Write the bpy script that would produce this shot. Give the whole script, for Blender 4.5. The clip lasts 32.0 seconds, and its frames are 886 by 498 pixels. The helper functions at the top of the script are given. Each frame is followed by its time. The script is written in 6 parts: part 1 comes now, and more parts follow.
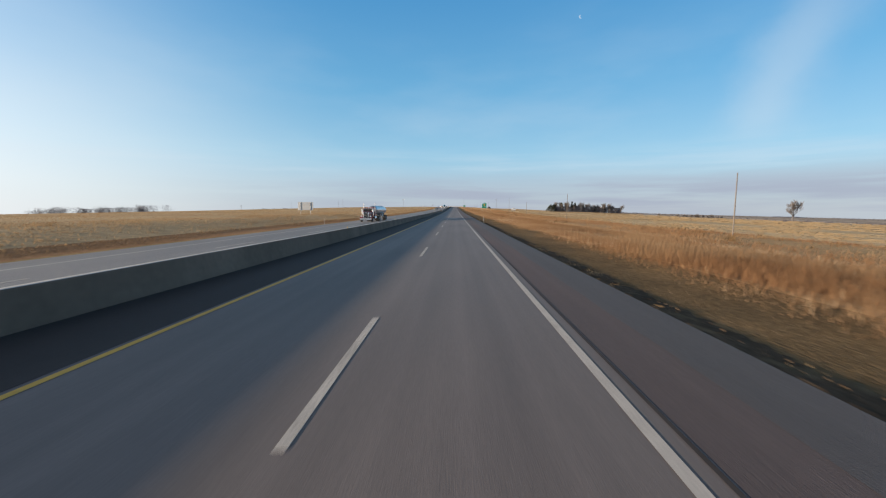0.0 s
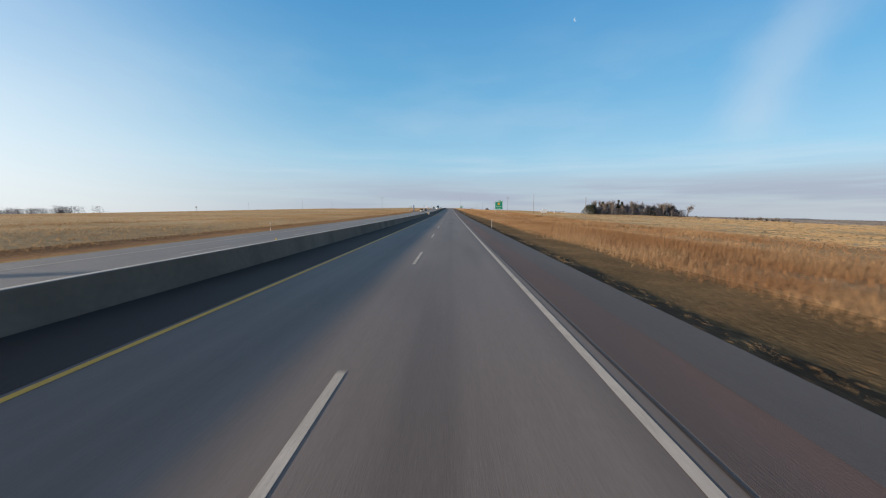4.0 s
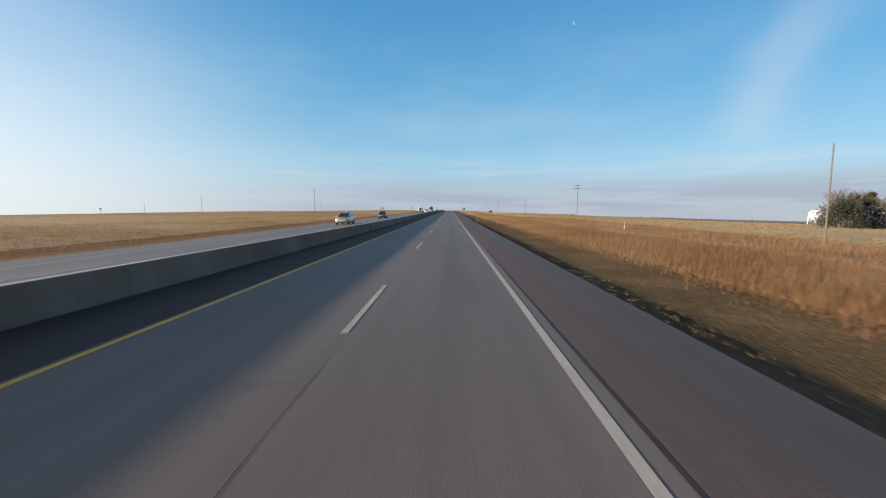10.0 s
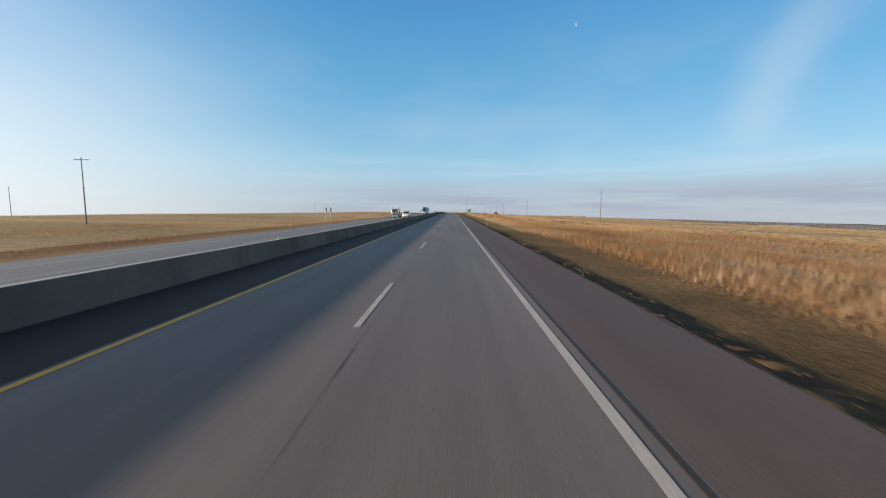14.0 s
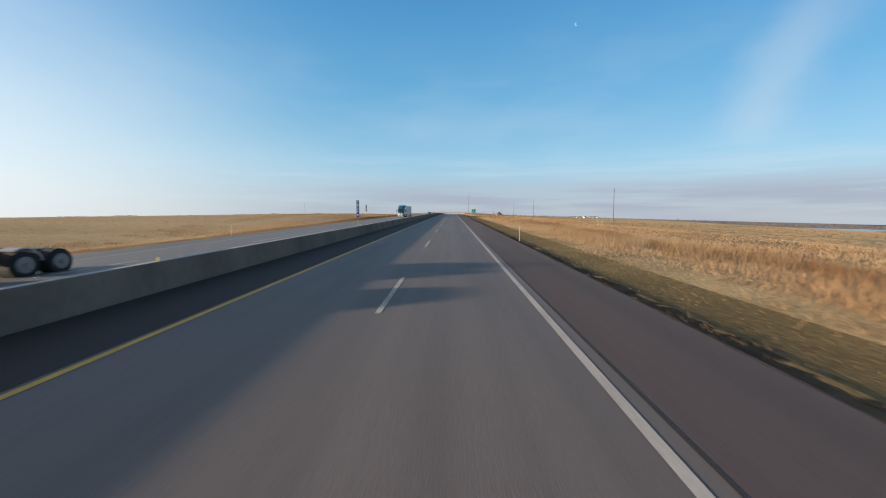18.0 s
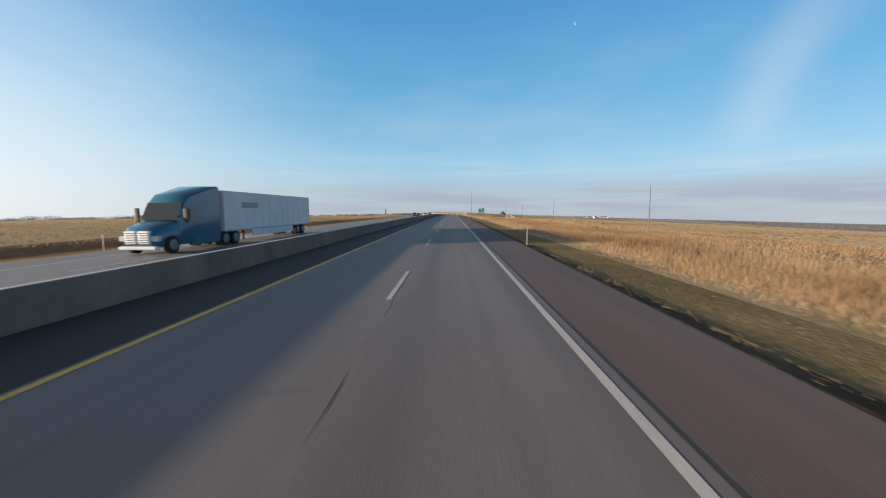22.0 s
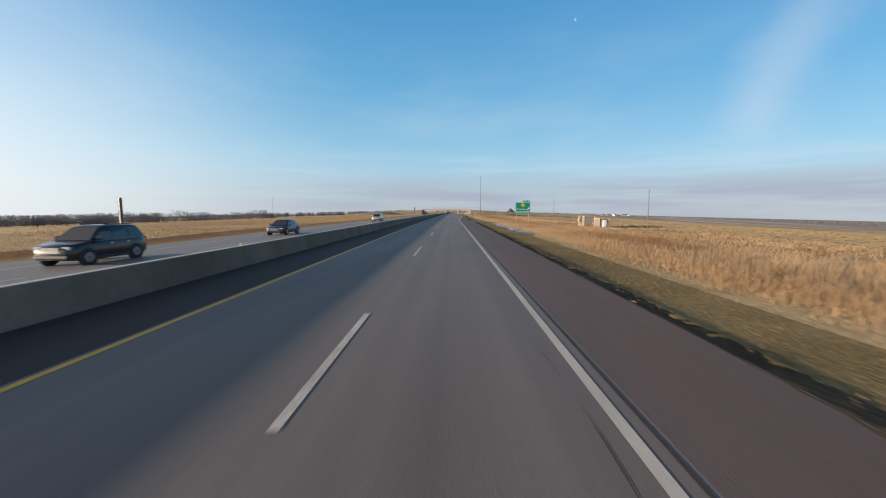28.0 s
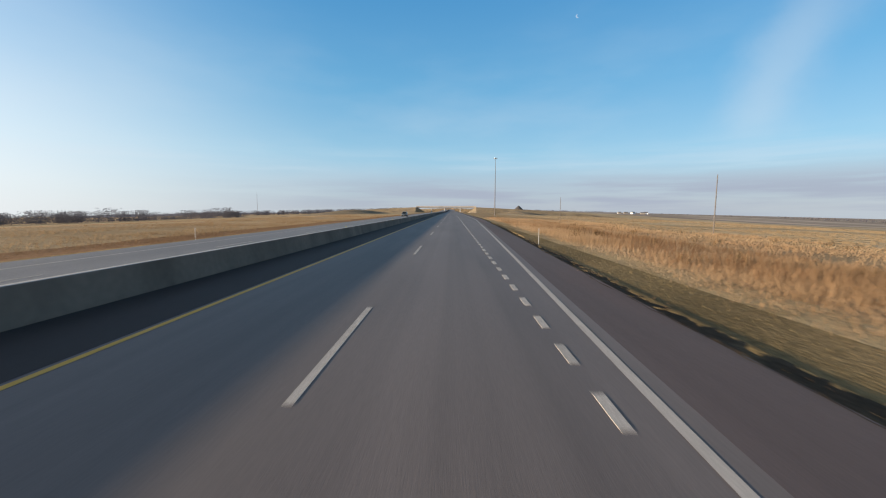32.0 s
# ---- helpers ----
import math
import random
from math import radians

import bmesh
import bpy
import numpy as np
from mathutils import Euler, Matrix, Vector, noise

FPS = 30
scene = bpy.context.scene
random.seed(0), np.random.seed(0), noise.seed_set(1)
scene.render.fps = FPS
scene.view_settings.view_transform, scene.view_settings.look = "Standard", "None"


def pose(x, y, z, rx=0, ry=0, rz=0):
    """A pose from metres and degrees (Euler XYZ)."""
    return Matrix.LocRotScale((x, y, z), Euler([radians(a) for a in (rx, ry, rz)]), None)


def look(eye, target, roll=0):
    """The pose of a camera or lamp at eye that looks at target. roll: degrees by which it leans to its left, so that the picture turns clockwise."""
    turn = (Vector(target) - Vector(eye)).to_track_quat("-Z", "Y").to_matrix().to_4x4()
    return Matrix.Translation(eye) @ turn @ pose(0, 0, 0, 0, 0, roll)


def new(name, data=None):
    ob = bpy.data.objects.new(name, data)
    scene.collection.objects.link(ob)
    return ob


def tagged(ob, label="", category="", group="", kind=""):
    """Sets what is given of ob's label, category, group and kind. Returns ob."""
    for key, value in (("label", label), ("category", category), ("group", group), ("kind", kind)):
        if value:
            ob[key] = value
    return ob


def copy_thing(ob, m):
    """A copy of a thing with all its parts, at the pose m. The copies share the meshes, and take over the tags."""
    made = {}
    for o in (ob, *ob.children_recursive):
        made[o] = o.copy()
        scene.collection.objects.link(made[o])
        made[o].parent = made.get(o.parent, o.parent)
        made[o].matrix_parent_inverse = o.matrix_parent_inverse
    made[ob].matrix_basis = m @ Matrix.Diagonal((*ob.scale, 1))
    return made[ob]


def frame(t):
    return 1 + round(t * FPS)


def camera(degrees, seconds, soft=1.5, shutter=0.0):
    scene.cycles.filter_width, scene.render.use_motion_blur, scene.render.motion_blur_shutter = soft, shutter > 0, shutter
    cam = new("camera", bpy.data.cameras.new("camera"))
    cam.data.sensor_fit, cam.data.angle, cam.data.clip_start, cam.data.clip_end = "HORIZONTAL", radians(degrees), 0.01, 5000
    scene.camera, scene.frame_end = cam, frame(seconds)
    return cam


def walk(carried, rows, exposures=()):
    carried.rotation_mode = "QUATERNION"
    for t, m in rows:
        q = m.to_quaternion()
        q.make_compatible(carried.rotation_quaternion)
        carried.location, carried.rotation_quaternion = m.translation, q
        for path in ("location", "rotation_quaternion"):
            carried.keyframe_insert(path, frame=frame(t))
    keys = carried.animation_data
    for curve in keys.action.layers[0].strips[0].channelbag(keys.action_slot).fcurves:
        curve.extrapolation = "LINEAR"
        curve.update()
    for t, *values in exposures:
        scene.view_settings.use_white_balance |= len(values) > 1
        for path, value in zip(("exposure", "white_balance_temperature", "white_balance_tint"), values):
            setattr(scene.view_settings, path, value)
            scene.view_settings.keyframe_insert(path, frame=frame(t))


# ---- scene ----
LENS = 98.0
cam = camera(LENS, 32.0, soft=1.15, shutter=0.18)

# ---- long profile of the road: grade at stations, summed on a ten-metre grid ----
STATION = [-600, 0, 163, 243, 350, 510, 610, 740, 850, 1250, 1500, 2100]
GRADE = [-0.003, -0.003, 0.003, 0.006, 0.0105, 0.0105, 0.0085, 0.0015, -0.005, -0.008, 0.0, 0.0]
GRID = 10.0
Y_NODES = np.arange(-600, 4601, GRID)
_g = np.interp(Y_NODES, STATION, GRADE)
_z = np.concatenate(([0], np.cumsum((_g[1:] + _g[:-1]) / 2 * GRID)))
Z_NODES = _z - np.interp(0, Y_NODES, _z)


def zr(y):
    """Height of the carriageway at y."""
    return float(np.interp(y, Y_NODES, Z_NODES))


def grade(y):
    return float(np.interp(y, STATION, GRADE))


def ahead(t):
    """Metres along the road after t seconds."""
    return 8.95522746e-04 * t ** 3 - 5.73645780e-02 * t ** 2 + 27.5614353 * t - 0.452895490


EYE = 2.28
# t, distance left of the edge line
ROWS = [(0, 2.00), (1, 2.21), (2, 2.27), (3, 2.21), (4.5, 2.09), (6, 1.98), (7, 1.86),
        (8, 1.81), (9, 1.77), (10, 1.70), (11, 1.66), (12, 1.70), (13, 1.75),
        (14, 1.79), (15.5, 1.87), (17, 1.95), (18, 2.02), (19, 2.01), (20, 2.03),
        (21, 2.04), (22, 2.06), (23, 2.03), (24, 1.99), (25, 1.97), (26.5, 1.90),
        (28, 1.82), (29, 1.77), (30, 1.80), (31, 1.79), (32, 1.74)]
VP_T = [0, 1, 2, 3, 6, 8, 10, 13, 19, 22, 25, 28, 32]
VP_X = [805, 805, 801, 797.5, 797.5, 796, 797, 801, 800, 799, 797, 798.5, 800]
FOCAL = 784 / math.tan(radians(LENS / 2))


def station_pose(t, off):
    y = ahead(t)
    yaw = math.degrees(math.atan((float(np.interp(t, VP_T, VP_X)) - 784) / FOCAL))
    pitch = -math.degrees(math.atan((441 - 371) / FOCAL)) + math.degrees(grade(y))
    return pose(-off, y, zr(y) + EYE, 90 + pitch, 0, yaw)


walk(cam, [(t, station_pose(t, off)) for t, off in ROWS])

# ---- sky and sun ----
SUN_DIR = Vector((-1.0, -0.27, 0.138)).normalized()
SUN_EL = math.asin(SUN_DIR.z)
SUN_ROT = math.atan2(SUN_DIR.x, SUN_DIR.y)
world = bpy.data.worlds.new("sky")
scene.world = world
world.use_nodes = True


def build_sky():
    """Clear sky towards the zenith, thin haze to the side of the sun, a low bank of cloud and one streak of cirrus."""
    nt = world.node_tree
    nt.nodes.clear()
    n, l = nt.nodes.new, nt.links.new

    def math_node(op, a, b=None, clamp=False):
        m = n("ShaderNodeMath")
        m.operation, m.use_clamp = op, clamp
        for i, v in enumerate((a, b)):
            if v is None:
                continue
            if isinstance(v, (int, float)):
                m.inputs[i].default_value = v
            else:
                l(v, m.inputs[i])
        return m.outputs[0]

    def mix(fac, a, b):
        m = n("ShaderNodeMix")
        m.data_type = "RGBA"
        for i, v in ((0, fac), (6, a), (7, b)):
            if isinstance(v, tuple):
                m.inputs[i].default_value = (*v, 1)
            elif isinstance(v, (int, float)):
                m.inputs[i].default_value = v
            else:
                l(v, m.inputs[i])
        return m.outputs[2]

    def span(v, a, b, c=0.0, d=1.0, smooth=True):
        m = n("ShaderNodeMapRange")
        m.interpolation_type = "SMOOTHSTEP" if smooth else "LINEAR"
        for i, k in enumerate((a, b, c, d)):
            m.inputs[i + 1].default_value = k
        l(v, m.inputs[0])
        return m.outputs[0]

    out, bg = n("ShaderNodeOutputWorld"), n("ShaderNodeBackground")
    sky = n("ShaderNodeTexSky")
    sky.sky_type, sky.sun_disc = "NISHITA", False
    sky.sun_elevation, sky.sun_rotation = SUN_EL, SUN_ROT
    sky.air_density, sky.dust_density, sky.ozone_density = 1.0, 0.3, 3.0
    co = n("ShaderNodeTexCoord").outputs["Generated"]
    sep = n("ShaderNodeSeparateXYZ")
    l(co, sep.inputs[0])
    x, y, z = sep.outputs
    ramp = n("ShaderNodeValToRGB")
    l(math_node("MAXIMUM", z, 0.0), ramp.inputs[0])
    stops = ((0.0, (5.2, 6.0, 7.0)), (0.05, (5.0, 6.4, 7.6)), (0.13, (3.4, 6.1, 7.9)), (0.28, (1.6, 4.6, 7.3)), (0.45, (0.85, 3.4, 6.5)), (0.62, (0.85, 1.15, 1.6)), (1.0, (0.78, 0.74, 0.74)))
    e = ramp.color_ramp.elements
    while len(e) < len(stops):
        e.new(0.5)
    for k, (p, c) in enumerate(stops):
        e[k].position, e[k].color = p, (*c, 1)
    gain = n("ShaderNodeVectorMath")
    gain.operation = "MULTIPLY"
    l(sky.outputs[0], gain.inputs[0])
    gain.inputs[1].default_value = (2.0, 2.2, 2.6)
    col = mix(0.8, gain.outputs[0], ramp.outputs[0])
    # haze towards the sun's side
    side = math_node("MULTIPLY", span(x, -0.20, -0.95), span(z, 0.50, 0.0))
    col = mix(math_node("MULTIPLY", side, 0.70), col, (8.2, 8.9, 9.2))
    # broad warm glow round the sun
    dot = n("ShaderNodeVectorMath")
    dot.operation = "DOT_PRODUCT"
    l(co, dot.inputs[0])
    dot.inputs[1].default_value = tuple(Vector((SUN_DIR.x, SUN_DIR.y, 0.25)).normalized())
    glow = math_node("POWER", math_node("MAXIMUM", dot.outputs["Value"], 0.0), 3.0)
    add = n("ShaderNodeVectorMath")
    add.operation = "MULTIPLY_ADD"
    l(glow, add.inputs[0])
    add.inputs[1].default_value = (6.3, 5.0, 4.2)
    l(col, add.inputs[2])
    col = add.outputs[0]
    # soft thin cloud
    nz = n("ShaderNodeTexNoise")
    mp = n("ShaderNodeMapping")
    mp.inputs["Scale"].default_value = (1.1, 1.1, 3.5)
    l(co, mp.inputs[0])
    l(mp.outputs[0], nz.inputs["Vector"])
    nz.inputs["Scale"].default_value, nz.inputs["Detail"].default_value = 2.2, 6
    wisps = math_node("MULTIPLY", span(nz.outputs["Fac"], 0.42, 0.75), span(z, 0.6, 0.1))
    col = mix(math_node("MULTIPLY", wisps, 0.17), col, (7.4, 8.1, 8.7))
    # low bank of grey cloud
    nb = n("ShaderNodeTexNoise")
    mb = n("ShaderNodeMapping")
    mb.inputs["Scale"].default_value = (1.0, 1.0, 14.0)
    l(co, mb.inputs[0])
    l(mb.outputs[0], nb.inputs["Vector"])
    nb.inputs["Scale"].default_value, nb.inputs["Detail"].default_value = 3.0, 5
    wob = math_node("MULTIPLY", math_node("SUBTRACT", nb.outputs["Fac"], 0.5), 0.05)
    zz = math_node("ADD", z, wob)
    bank = math_node("MULTIPLY", span(zz, 0.105, 0.045), span(x, -0.75, 0.05))
    bank = math_node("MULTIPLY", bank, span(zz, -0.02, 0.03, 0.55, 1.0))
    streaks = span(nb.outputs["Fac"], 0.38, 0.62, 0.45, 1.0)
    col = mix(math_node("MULTIPLY", math_node("MULTIPLY", bank, streaks), 0.85), col, (3.95, 4.4, 5.5))
    # bright thin layer above the bank
    layer = math_node("MULTIPLY", math_node("MULTIPLY", span(zz, 0.085, 0.105), span(zz, 0.165, 0.115)), span(nb.outputs["Fac"], 0.36, 0.72))
    layer = math_node("MULTIPLY", layer, span(x, -0.95, -0.1, 0.45, 1.0))
    col = mix(math_node("MULTIPLY", layer, 0.2), col, (7.8, 8.2, 8.7))
    # streak of cirrus, and the day moon
    ya = math_node("MAXIMUM", y, 0.05)
    a, el = math_node("DIVIDE", x, ya), math_node("DIVIDE", z, ya)
    line = math_node("SUBTRACT", a, math_node("ADD", math_node("MULTIPLY", el, 0.62), 0.62))
    ns = n("ShaderNodeTexNoise")
    l(co, ns.inputs["Vector"])
    ns.inputs["Scale"].default_value, ns.inputs["Detail"].default_value = 5.0, 5
    line = math_node("ADD", line, math_node("MULTIPLY", math_node("SUBTRACT", ns.outputs["Fac"], 0.5), 0.34))
    streak = math_node("MULTIPLY", span(math_node("ABSOLUTE", line), 0.19, 0.0), math_node("MULTIPLY", span(el, 0.10, 0.24), span(el, 0.70, 0.38)))
    streak = math_node("MULTIPLY", streak, span(y, 0.05, 0.2))
    col = mix(math_node("MULTIPLY", streak, 0.28), col, (7.4, 8.0, 8.6))
    def off(v, k):
        d = math_node("SUBTRACT", v, k)
        return math_node("MULTIPLY", d, d)
    disc_in = math_node("SQRT", math_node("ADD", off(a, 0.3039), off(el, 0.4630)))
    disc_out = math_node("SQRT", math_node("ADD", off(a, 0.3072), off(el, 0.4640)))
    moon = math_node("MULTIPLY", span(disc_in, 0.0048, 0.0038), span(disc_out, 0.0036, 0.0048))
    col = mix(math_node("MULTIPLY", math_node("MULTIPLY", moon, span(y, 0.05, 0.2)), 0.4), col, (9.0, 9.2, 9.4))
    l(col, bg.inputs[0])
    bg.inputs[1].default_value = 0.0527
    l(bg.outputs[0], out.inputs[0])


build_sky()
sun = new("sun", bpy.data.lights.new("sun", "SUN"))
sun.data.energy, sun.data.angle, sun.data.color = 5.0, radians(1.1), (1.0, 0.81, 0.60)
sun.matrix_world = look(SUN_DIR * 100, (0, 0, 0))
scene.view_settings.exposure = 0.92


# ---- mesh helpers ----
def mesh_of(name, bm):
    me = bpy.data.meshes.new(name)
    bm.normal_update()
    bm.to_mesh(me)
    bm.free()
    return me


def part(name, bm, material, parent=None, label=""):
    ob = new(name, mesh_of(name, bm) if isinstance(bm, bmesh.types.BMesh) else bm)
    if material is not None and not ob.data.materials:
        ob.data.materials.append(material)
    if parent is not None:
        ob.parent = parent
    if label:
        ob["label"] = label
    return ob


def empty(name, x=0, y=0, z=0, rz=0):
    ob = new(name)
    ob.empty_display_size = 0.1
    ob.matrix_world = pose(x, y, z, 0, 0, rz)
    return ob


def box(bm, x0, x1, y0, y1, z0, z1, bevel=0.0):
    r = bmesh.ops.create_cube(bm, size=1.0)
    vs = r["verts"]
    for v in vs:
        v.co = Vector((x0 + (v.co.x + .5) * (x1 - x0), y0 + (v.co.y + .5) * (y1 - y0), z0 + (v.co.z + .5) * (z1 - z0)))
    if bevel:
        es = list({e for v in vs for e in v.link_edges})
        bmesh.ops.bevel(bm, geom=es, offset=bevel, segments=2, affect="EDGES", profile=0.5)
    return bm


def rod(bm, a, b, r0, r1=None, seg=10):
    a, b = Vector(a), Vector(b)
    r1 = r0 if r1 is None else r1
    d = b - a
    m = Matrix.Translation((a + b) / 2) @ d.to_track_quat("Z", "Y").to_matrix().to_4x4()
    bmesh.ops.create_cone(bm, cap_ends=True, segments=seg, radius1=r0, radius2=r1, depth=d.length, matrix=m)
    return bm


def B():
    return bmesh.new()


# ---- materials ----
def material(name, base, rough=0.8, metal=0.0, var=0.0, scale=5.0, var2=0.0, scale2=0.4, bump=0.0, bump_scale=60.0, tint=None,
             tint_scale=1.0, tint_low=0.45, tint_high=0.65, island=0.0, stretch=(1, 1, 1), coat=0.0, spec=0.5, obj_random=0.0, relief=0.02, bands=0.0, through_light=0.0):
    """Base colour with value variation at two scales, an optional second colour in patches, and fine relief."""
    m = bpy.data.materials.new(name)
    m.use_nodes = True
    nt = m.node_tree
    n, l = nt.nodes.new, nt.links.new
    p = nt.nodes["Principled BSDF"]
    p.inputs["Roughness"].default_value, p.inputs["Metallic"].default_value = rough, metal
    p.inputs["Coat Weight"].default_value = coat
    p.inputs["Specular IOR Level"].default_value = spec
    geo = n("ShaderNodeNewGeometry")
    mp = n("ShaderNodeMapping")
    mp.inputs["Scale"].default_value = stretch
    l(geo.outputs["Position"], mp.inputs[0])

    def noisy(s, detail=4):
        t = n("ShaderNodeTexNoise")
        t.inputs["Scale"].default_value, t.inputs["Detail"].default_value = s, detail
        l(mp.outputs[0], t.inputs["Vector"])
        return t.outputs["Fac"]

    rgb = n("ShaderNodeRGB")
    rgb.outputs[0].default_value = (*base, 1)
    col = rgb.outputs[0]
    if tint is not None:
        ramp = n("ShaderNodeMapRange")
        ramp.inputs[1].default_value, ramp.inputs[2].default_value = tint_low, tint_high
        l(noisy(tint_scale), ramp.inputs[0])
        mx = n("ShaderNodeMix")
        mx.data_type = "RGBA"
        l(ramp.outputs[0], mx.inputs[0])
        l(col, mx.inputs[6])
        mx.inputs[7].default_value = (*tint, 1)
        col = mx.outputs[2]
    for amount, src in ((var, lambda: noisy(scale)), (var2, lambda: noisy(scale2, 2)),
                        (island, lambda: geo.outputs["Random Per Island"]),
                        (obj_random, lambda: n("ShaderNodeObjectInfo").outputs["Random"])):
        if amount:
            mr = n("ShaderNodeMapRange")
            mr.inputs[1].default_value, mr.inputs[2].default_value = (0.25, 0.75) if src is not None else (0, 1)
            mr.inputs[3].default_value, mr.inputs[4].default_value = 1 - amount, 1 + amount
            l(src(), mr.inputs[0])
            ml = n("ShaderNodeVectorMath")
            ml.operation = "SCALE"
            l(col, ml.inputs[0])
            l(mr.outputs[0], ml.inputs["Scale"])
            col = ml.outputs[0]
    if bands:
        mp2 = n("ShaderNodeMapping")
        mp2.inputs["Scale"].default_value = (1.3, 0.004, 1.0)
        l(geo.outputs["Position"], mp2.inputs[0])
        tb = n("ShaderNodeTexNoise")
        tb.inputs["Scale"].default_value, tb.inputs["Detail"].default_value = 1.0, 3
        l(mp2.outputs[0], tb.inputs["Vector"])
        mr = n("ShaderNodeMapRange")
        mr.inputs[1].default_value, mr.inputs[2].default_value = 0.3, 0.7
        mr.inputs[3].default_value, mr.inputs[4].default_value = 1 - bands, 1 + bands
        l(tb.outputs["Fac"], mr.inputs[0])
        ml = n("ShaderNodeVectorMath")
        ml.operation = "SCALE"
        l(col, ml.inputs[0])
        l(mr.outputs[0], ml.inputs["Scale"])
        col = ml.outputs[0]
    l(col, p.inputs["Base Color"])
    if through_light:
        # thin blades let part of the light through
        tr, ms = n("ShaderNodeBsdfTranslucent"), n("ShaderNodeMixShader")
        l(col, tr.inputs["Color"])
        ms.inputs[0].default_value = through_light
        l(p.outputs[0], ms.inputs[1])
        l(tr.outputs[0], ms.inputs[2])
        l(ms.outputs[0], nt.nodes["Material Output"].inputs["Surface"])
    if bump:
        b = n("ShaderNodeBump")
        b.inputs["Strength"].default_value, b.inputs["Distance"].default_value = bump, relief
        l(noisy(bump_scale), b.inputs["Height"])
        l(b.outputs[0], p.inputs["Normal"])
    return m


ASPHALT = material("asphalt", (0.176, 0.150, 0.138), 0.62, spec=0.42, bands=0.14, var=0.09, scale=45, var2=0.10, scale2=0.5, bump=0.1, bump_scale=90,
                   stretch=(1, 0.12, 1), tint=(0.152, 0.130, 0.121), tint_scale=0.6)
ASPHALT_OLD = material("asphalt_old", (0.18, 0.172, 0.170), 0.62, spec=0.55, var=0.15, scale=45, var2=0.15, scale2=0.3, bump=0.5, bump_scale=90,
                       stretch=(1, 0.12, 1))
ASPHALT_RED = material("asphalt_shoulder", (0.110, 0.088, 0.086), 0.8, spec=0.35, bands=0.12, var=0.12, scale=40, var2=0.15, scale2=0.3, bump=0.3, bump_scale=80,
                       stretch=(1, 0.15, 1), tint=(0.134, 0.093, 0.086), tint_scale=0.35)
ASPHALT_PATCH = material("asphalt_resurfaced", (0.098, 0.092, 0.094), 0.75, spec=0.35, bands=0.1, var=0.12, scale=40, var2=0.15, scale2=0.3, bump=0.3, bump_scale=80, stretch=(1, 0.15, 1))
SEAL = material("joint_sealant", (0.060, 0.052, 0.049), 0.8, spec=0.2, var=0.2)
# Barrier concrete lightened to paint in the sun on its top; also on the noses.
CONCRETE_CAP = material("concrete_sunlit_tone", (0.56, 0.53, 0.49), 0.8, var=0.12, scale=9, var2=0.15, scale2=0.35)
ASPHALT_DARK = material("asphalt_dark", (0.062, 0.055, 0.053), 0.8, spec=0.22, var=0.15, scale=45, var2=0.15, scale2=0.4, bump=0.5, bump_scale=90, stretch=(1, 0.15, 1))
WHITE_PAINT = material("white_road_paint", (0.50, 0.465, 0.42), 0.75, spec=0.2, var=0.22, scale=26, var2=0.1, scale2=1.2)
DASH_PAINT = material("worn_white_paint", (0.47, 0.44, 0.40), 0.75, spec=0.2, var=0.42, scale=30, var2=0.15, scale2=1.5)
YELLOW_FADED = material("faded_yellow_paint", (0.52, 0.43, 0.22), 0.65, var=0.2, scale=14)
YELLOW_PAINT = material("yellow_road_paint", (0.72, 0.42, 0.045), 0.6, var=0.15, scale=14, var2=0.1, scale2=1.2)
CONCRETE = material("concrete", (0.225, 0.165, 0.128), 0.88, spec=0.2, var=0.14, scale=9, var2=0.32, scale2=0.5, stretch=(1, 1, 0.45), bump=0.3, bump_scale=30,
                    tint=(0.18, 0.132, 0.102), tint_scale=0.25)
GROUND = material("dry_grassland", (0.50, 0.33, 0.165), 0.95, spec=0.05, relief=0.12, var=0.25, scale=1.8, var2=0.2, scale2=0.02, bump=0.5, bump_scale=3,
                  tint=(0.43, 0.29, 0.155), tint_scale=0.011)
MOWN = material("mown_verge", (0.25, 0.178, 0.084), 0.95, spec=0.05, relief=0.05, var=0.35, scale=6, var2=0.25, scale2=0.15, bump=1.0, bump_scale=12,
                tint=(0.30, 0.212, 0.104), tint_scale=0.4, tint_low=0.48, tint_high=0.66)
MOWN_BROWN = material("brown_verge", (0.175, 0.116, 0.058), 0.95, spec=0.05, relief=0.05, var=0.35, scale=6, var2=0.25, scale2=0.15, bump=1.0, bump_scale=12,
                      tint=(0.235, 0.148, 0.071), tint_scale=0.4, tint_low=0.48, tint_high=0.66)
FIELD_TOE = material("rusty_field_edge", (0.30, 0.175, 0.09), 0.95, spec=0.05, relief=0.10, var=0.25, scale=1.6, var2=0.22, scale2=0.05, bump=0.4, bump_scale=3,
                     tint=(0.22, 0.125, 0.065), tint_scale=0.1)
FIELD_OLIVE = material("olive_draw", (0.30, 0.235, 0.125), 0.95, spec=0.05, relief=0.10, var=0.25, scale=1.6, var2=0.25, scale2=0.05, bump=0.4, bump_scale=3,
                       stretch=(1, 0.3, 1), tint=(0.48, 0.345, 0.18), tint_scale=0.12, tint_low=0.45, tint_high=0.58)
MOWN_STRAW = material("straw_strip", (0.52, 0.375, 0.20), 0.95, spec=0.05, relief=0.05, var=0.25, scale=5, var2=0.25, scale2=0.2, bump=0.8, bump_scale=10,
                      tint=(0.34, 0.24, 0.12), tint_scale=0.35, tint_low=0.5, tint_high=0.66)
